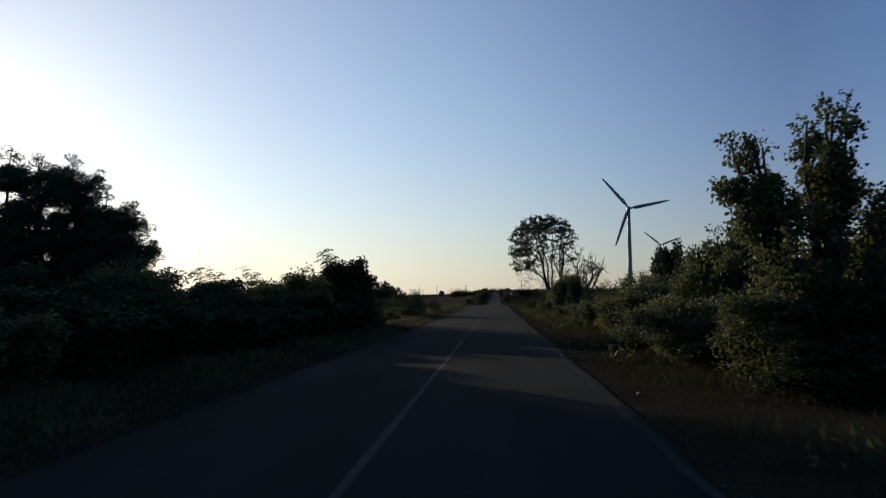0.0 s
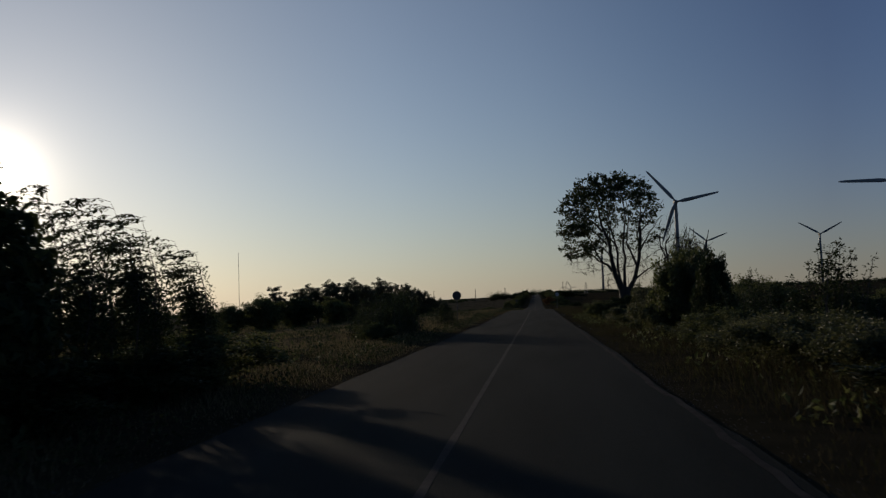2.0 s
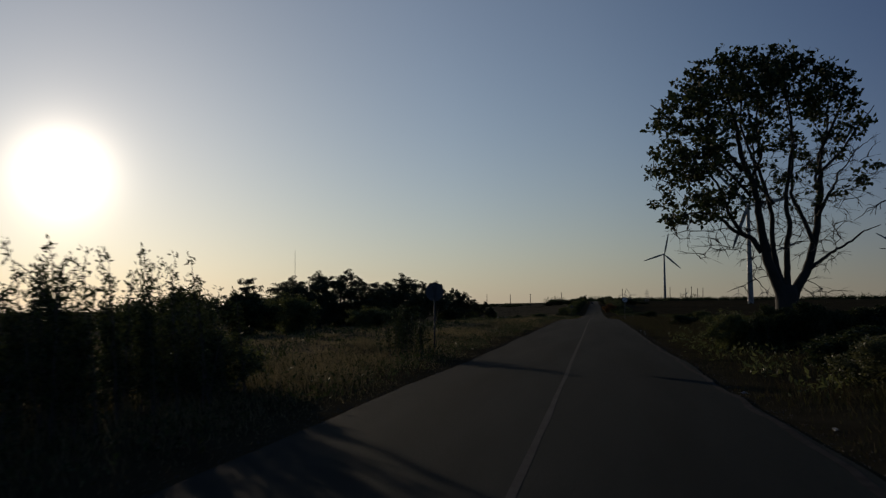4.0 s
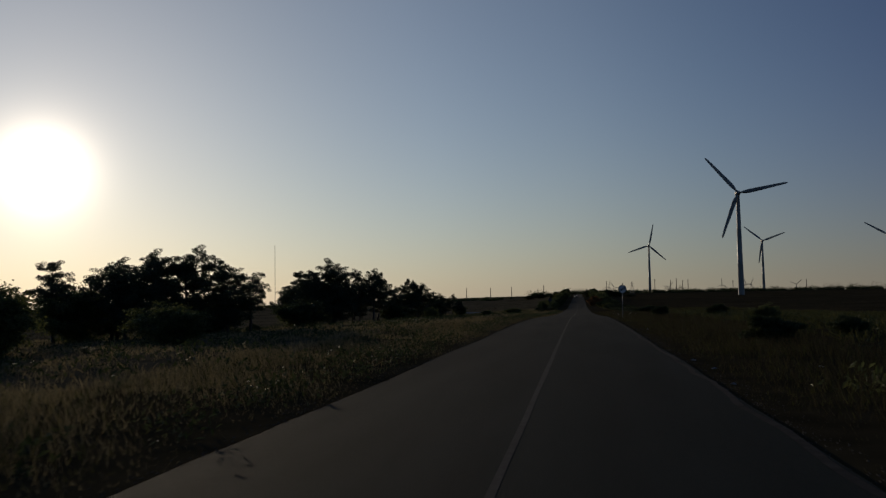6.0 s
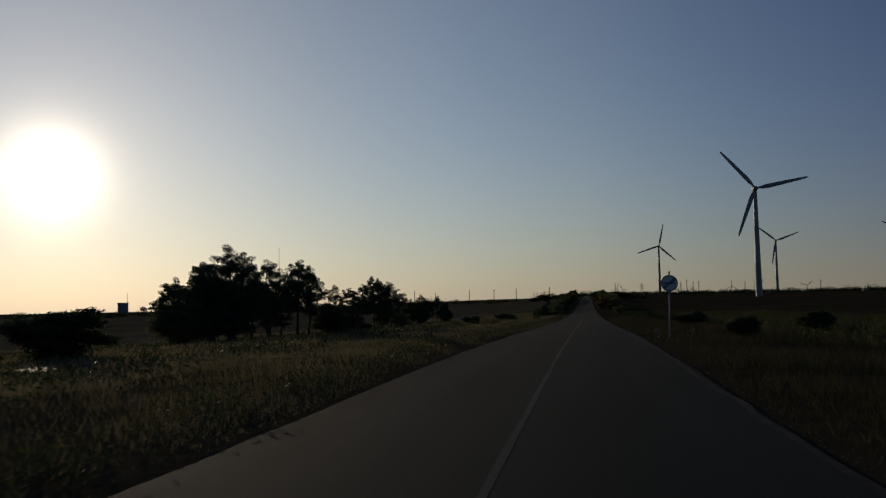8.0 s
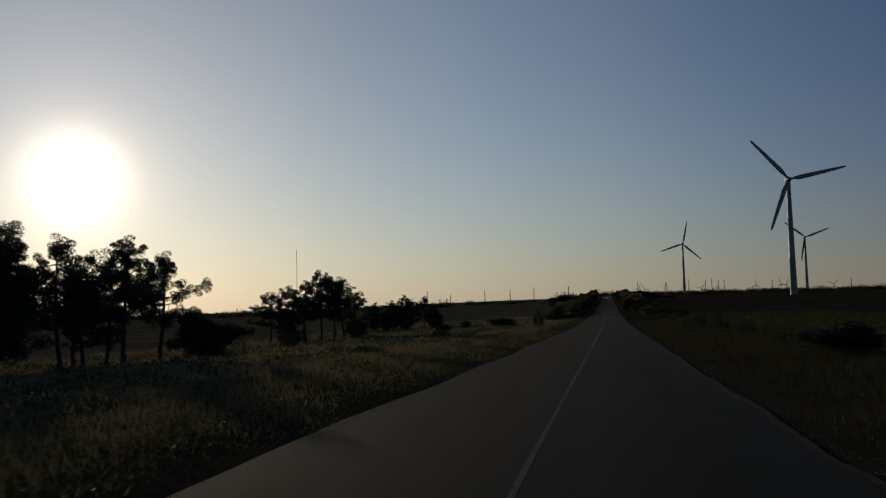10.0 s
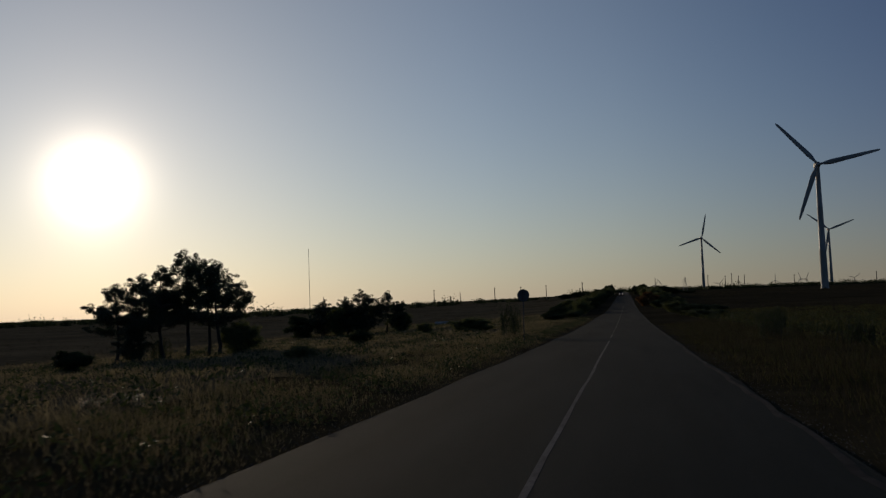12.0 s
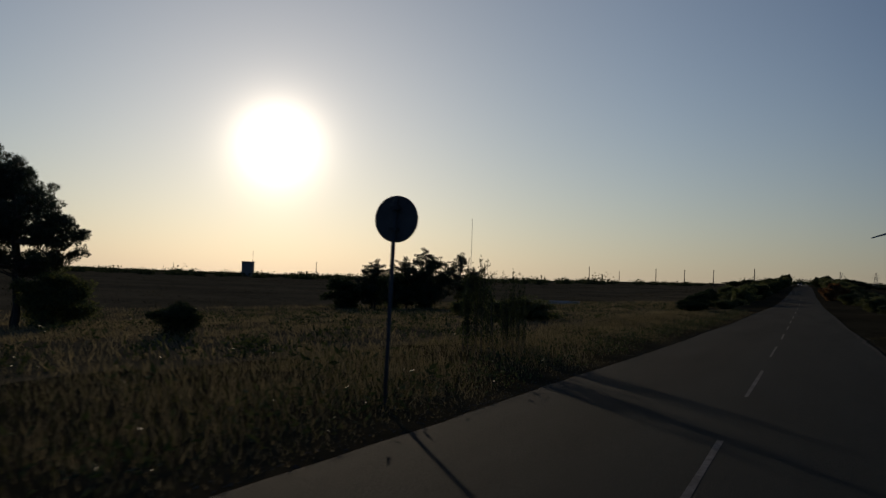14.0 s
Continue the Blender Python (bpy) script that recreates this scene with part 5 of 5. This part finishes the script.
# ---------------------------------------------------------------- road signs
def road_sign(x, y, centre, radius, facing, printed=False, lean=0.0):
    """facing: the heading, in degrees from the driver's way, towards which the printed face looks."""
    ob = thing("road_sign", "round road sign with white face and dark end-of-no-overtaking marks" if printed else "round road sign seen from its plain grey back", "road sign")
    z0 = float(land_z(x, y))
    top = centre - z0
    post = Heap()
    post.tube([(0, 0.05, -0.4), (0, 0.05, 1.0), (0, 0.05, top + radius + (0.08 if printed else -0.08))], [0.026] * 3, 12)
    part("post", post, M_steel if printed else M_post_dark, ob, "galvanised steel post" if printed else "steel post coloured dark like a backlit silhouette", flat=False)
    cap = Heap()
    lathe(cap, [(0.030, 0), (0.030, 0.05), (0.017, 0.065)], 12, (0, 0.05, top + radius + (0.08 if printed else -0.08)))
    part("cap", cap, M_sign_dark, ob)
    plate = Heap()
    lathe(plate, [(radius - 0.012, -0.018), (radius, -0.014), (radius, 0.008), (radius - 0.02, 0.008), (radius - 0.022, -0.004), (0.01, -0.004)], 48, (0, 0, top), "y")
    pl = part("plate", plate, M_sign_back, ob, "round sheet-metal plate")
    face = Heap()
    lathe(face, [(radius - 0.018, -0.0225), (radius - 0.018, -0.0195)], 48, (0, 0, top), "y")
    part("face", face, M_sign_white, pl, "white face")
    for dz in (-radius * 0.45, radius * 0.45):
        br = Heap()
        br.box((-0.05, 0.0, top + dz - 0.02), (0.05, 0.095, top + dz + 0.02))
        part("bracket", br, M_steel if printed else M_post_dark, ob)
    rim = Heap()
    n = 48
    ring = []
    for r_, yy in ((radius - 0.045, -0.024), (radius - 0.014, -0.024), (radius - 0.014, -0.0225), (radius - 0.045, -0.0225)):
        ring.append([(r_ * math.cos(2 * math.pi * k / n), yy, top + r_ * math.sin(2 * math.pi * k / n)) for k in range(n)])
    v = np.array(ring).reshape(-1, 3)
    rim.add(v, [[(i * n + j, i * n + (j + 1) % n, ((i + 1) % 4) * n + (j + 1) % n, ((i + 1) % 4) * n + j) for i in range(4) for j in range(n)]])
    part("border", rim, M_sign_dark, pl, "dark border")
    if printed:
        for cx_ in (-0.135, 0.115):
            car_mark = Heap()
            w_, y_ = 0.10, -0.0265
            car_mark.box((cx_ - w_, y_, top - 0.014), (cx_ + w_, -0.0225, top + 0.014))
            car_mark.box((cx_ - w_ * 0.55, y_, top + 0.014), (cx_ + w_ * 0.55, -0.0225, top + 0.032))
            for s in (-1, 1):
                car_mark.box((cx_ + s * w_ * 0.78 - 0.016, y_, top - 0.034), (cx_ + s * w_ * 0.78 + 0.016, -0.0225, top - 0.014))
            part("car_symbol", car_mark, M_sign_dark, pl, "dark car outline")
        for k in range(5):
            st = Heap()
            st.box((-0.26, -0.031, -0.007), (0.26, -0.0275, 0.007))
            b = part("stripe", st, M_sign_dark, pl, "thin diagonal stripe")
            b.matrix_basis = pose(0.0, 0, top, 0, -38, 0) @ pose(0, 0, 0.021 * (k - 2))
    ob.matrix_basis = pose(x, y, z0, 0, lean, facing)
    return ob


road_sign(3.71, 158.8, 2.26, 0.30, 2, True, 1.0)
road_sign(-4.5, 91.2, 2.02, 0.30, 180)
road_sign(-3.87, 231.3, 1.67, 0.285, 180, False, -1.0)


# ---------------------------------------------------------------- far buildings, the car ahead, litter
def shed(x, y, wd, dp, ht, base):
    ob = thing("farm_building", "small flat-roofed grey building across the field", "building")
    wall = Heap()
    wall.box((-wd / 2, -dp / 2, -1), (wd / 2, dp / 2, ht))
    part("wall", wall, M_wall, ob)
    roof = Heap()
    roof.box((-wd / 2 - 0.3, -dp / 2 - 0.3, ht), (wd / 2 + 0.3, dp / 2 + 0.3, ht + 0.35))
    part("roof", roof, M_roof, ob)
    for k in (-1, 1):
        win = Heap()
        win.box((k * wd * 0.25 - 0.6, -dp / 2 - 0.05, 1.0), (k * wd * 0.25 + 0.6, -dp / 2 + 0.02, 2.2))
        part("window", win, M_glass, ob)
    aer = Heap()
    aer.tube([(wd * 0.42, 0, ht), (wd * 0.42, 0, ht + 6.0)], [0.12, 0.08], 6)
    part("aerial", aer, M_steel, ob)
    ob.matrix_basis = pose(x, y, base, 0, 0, 25)


shed(-272.0, 612.0, 5.7, 5.2, 8.0, -1.4)


def field_slab(x, y):
    """A long low concrete trough that catches the sun in the field."""
    ob = thing("water_trough", "low pale concrete cattle trough lying in the dry field", "trough")
    z = float(land_z(x, y))
    side = Heap()
    for lo, hi in (((-2.1, -0.45, -0.1), (2.1, -0.33, 0.42)), ((-2.1, 0.33, -0.1), (2.1, 0.45, 0.42)), ((-2.1, -0.33, -0.1), (-1.98, 0.33, 0.42)), ((1.98, -0.33, -0.1), (2.1, 0.33, 0.42))):
        side.box(lo, hi)
    part("wall", side, M_concrete, ob, "cast concrete wall")
    base = Heap()
    base.box((-1.98, -0.33, -0.1), (1.98, 0.33, 0.30))
    part("fill", base, M_gravel, ob, "dry silt filling")
    ob.matrix_basis = pose(x, y, z, 0, 0, 8)


field_slab(-28.0, 332.0)


def far_car(x, y, heading):
    ob = thing("car", "dark car with lit headlights far ahead on the road", "car")
    body = Heap()
    prof = [(-2.1, 0.35), (-2.15, 0.75), (-1.3, 0.92), (-0.6, 1.42), (0.9, 1.45), (1.75, 0.98), (2.15, 0.9), (2.1, 0.35)]
    rings = []
    for xx, k in ((-0.82, 0.94), (-0.76, 1.0), (0.76, 1.0), (0.82, 0.94)):
        rings.append([(xx, py * k, 0.35 + (pz - 0.35) * k) for py, pz in prof])
    loft(body, rings)
    b = part("body", body, M_car, ob, "dark painted body")
    ws = Heap()
    ws.add([(-0.62, -1.26, 0.97), (0.62, -1.26, 0.97), (0.55, -0.66, 1.39), (-0.55, -0.66, 1.39), (-0.62, -1.22, 0.93), (0.62, -1.22, 0.93), (0.55, -0.62, 1.35), (-0.55, -0.62, 1.35)],
           [[(0, 1, 2, 3), (7, 6, 5, 4), (0, 4, 5, 1), (1, 5, 6, 2), (2, 6, 7, 3), (3, 7, 4, 0)]])
    part("windscreen", ws, M_glass, b)
    for sx in (-0.6, 0.6):
        hl = Heap()
        lathe(hl, [(0.065, -2.2), (0.075, -2.12)], 12, (sx, 0, 0.66), "y")
        part("headlight", hl, M_headlight, b, "lit white headlight")
    for sx in (-0.78, 0.78):
        for yy in (-1.3, 1.3):
            wh = Heap()
            rings = [[(sx + dx, yy + 0.31 * math.cos(2 * math.pi * k / 20), 0.31 + 0.31 * math.sin(2 * math.pi * k / 20)) for k in range(20)] for dx in (-0.1, 0.1)]
            loft(wh, rings)
            part("wheel", wh, M_rubber, ob, "black tyre")
    ob.matrix_basis = pose(x, y, on_road(x, y), 0, 0, heading)


far_car(-1.4, 590.0, 0)

litter_rng = random.Random(4)
for k, (x, y) in enumerate([(3.15, 109.5), (3.3, 112.6), (3.2, 115.0), (3.4, 74.0), (3.1, 78.5), (5.4, 113.0), (3.2, 25.0), (3.3, 13.4), (3.6, 134.0), (3.25, 181.0), (3.5, 196.0)]):
    ob = thing("litter_scrap", "pale crumpled scrap lying on the verge", "litter", "scraps on the verge")
    h = Heap()
    pts = [(litter_rng.uniform(-0.02, 0.02) + 0.11 * math.cos(a), 0.05 * math.sin(a), litter_rng.uniform(0.01, 0.06)) for a in (0.3, 1.3, 2.4, 3.5, 4.6, 5.6)]
    h.add(pts + [(px_, py_, pz_ - 0.012) for px_, py_, pz_ in pts] + [(0, 0, 0.07), (0, 0, 0.0)],
          [[(i, (i + 1) % 6, 12) for i in range(6)], [(6 + (i + 1) % 6, 6 + i, 13) for i in range(6)], [(i, 6 + i, 6 + (i + 1) % 6, (i + 1) % 6) for i in range(6)]])
    part("sheet", h, M_litter, ob)
    ob.matrix_basis = pose(x, y, max(float(land_z(x, y)), float(road_z(y)) - 0.02) + 0.005, 0, 0, litter_rng.uniform(0, 180)) @ Matrix.Diagonal((0.6, 0.6, 0.6, 1))
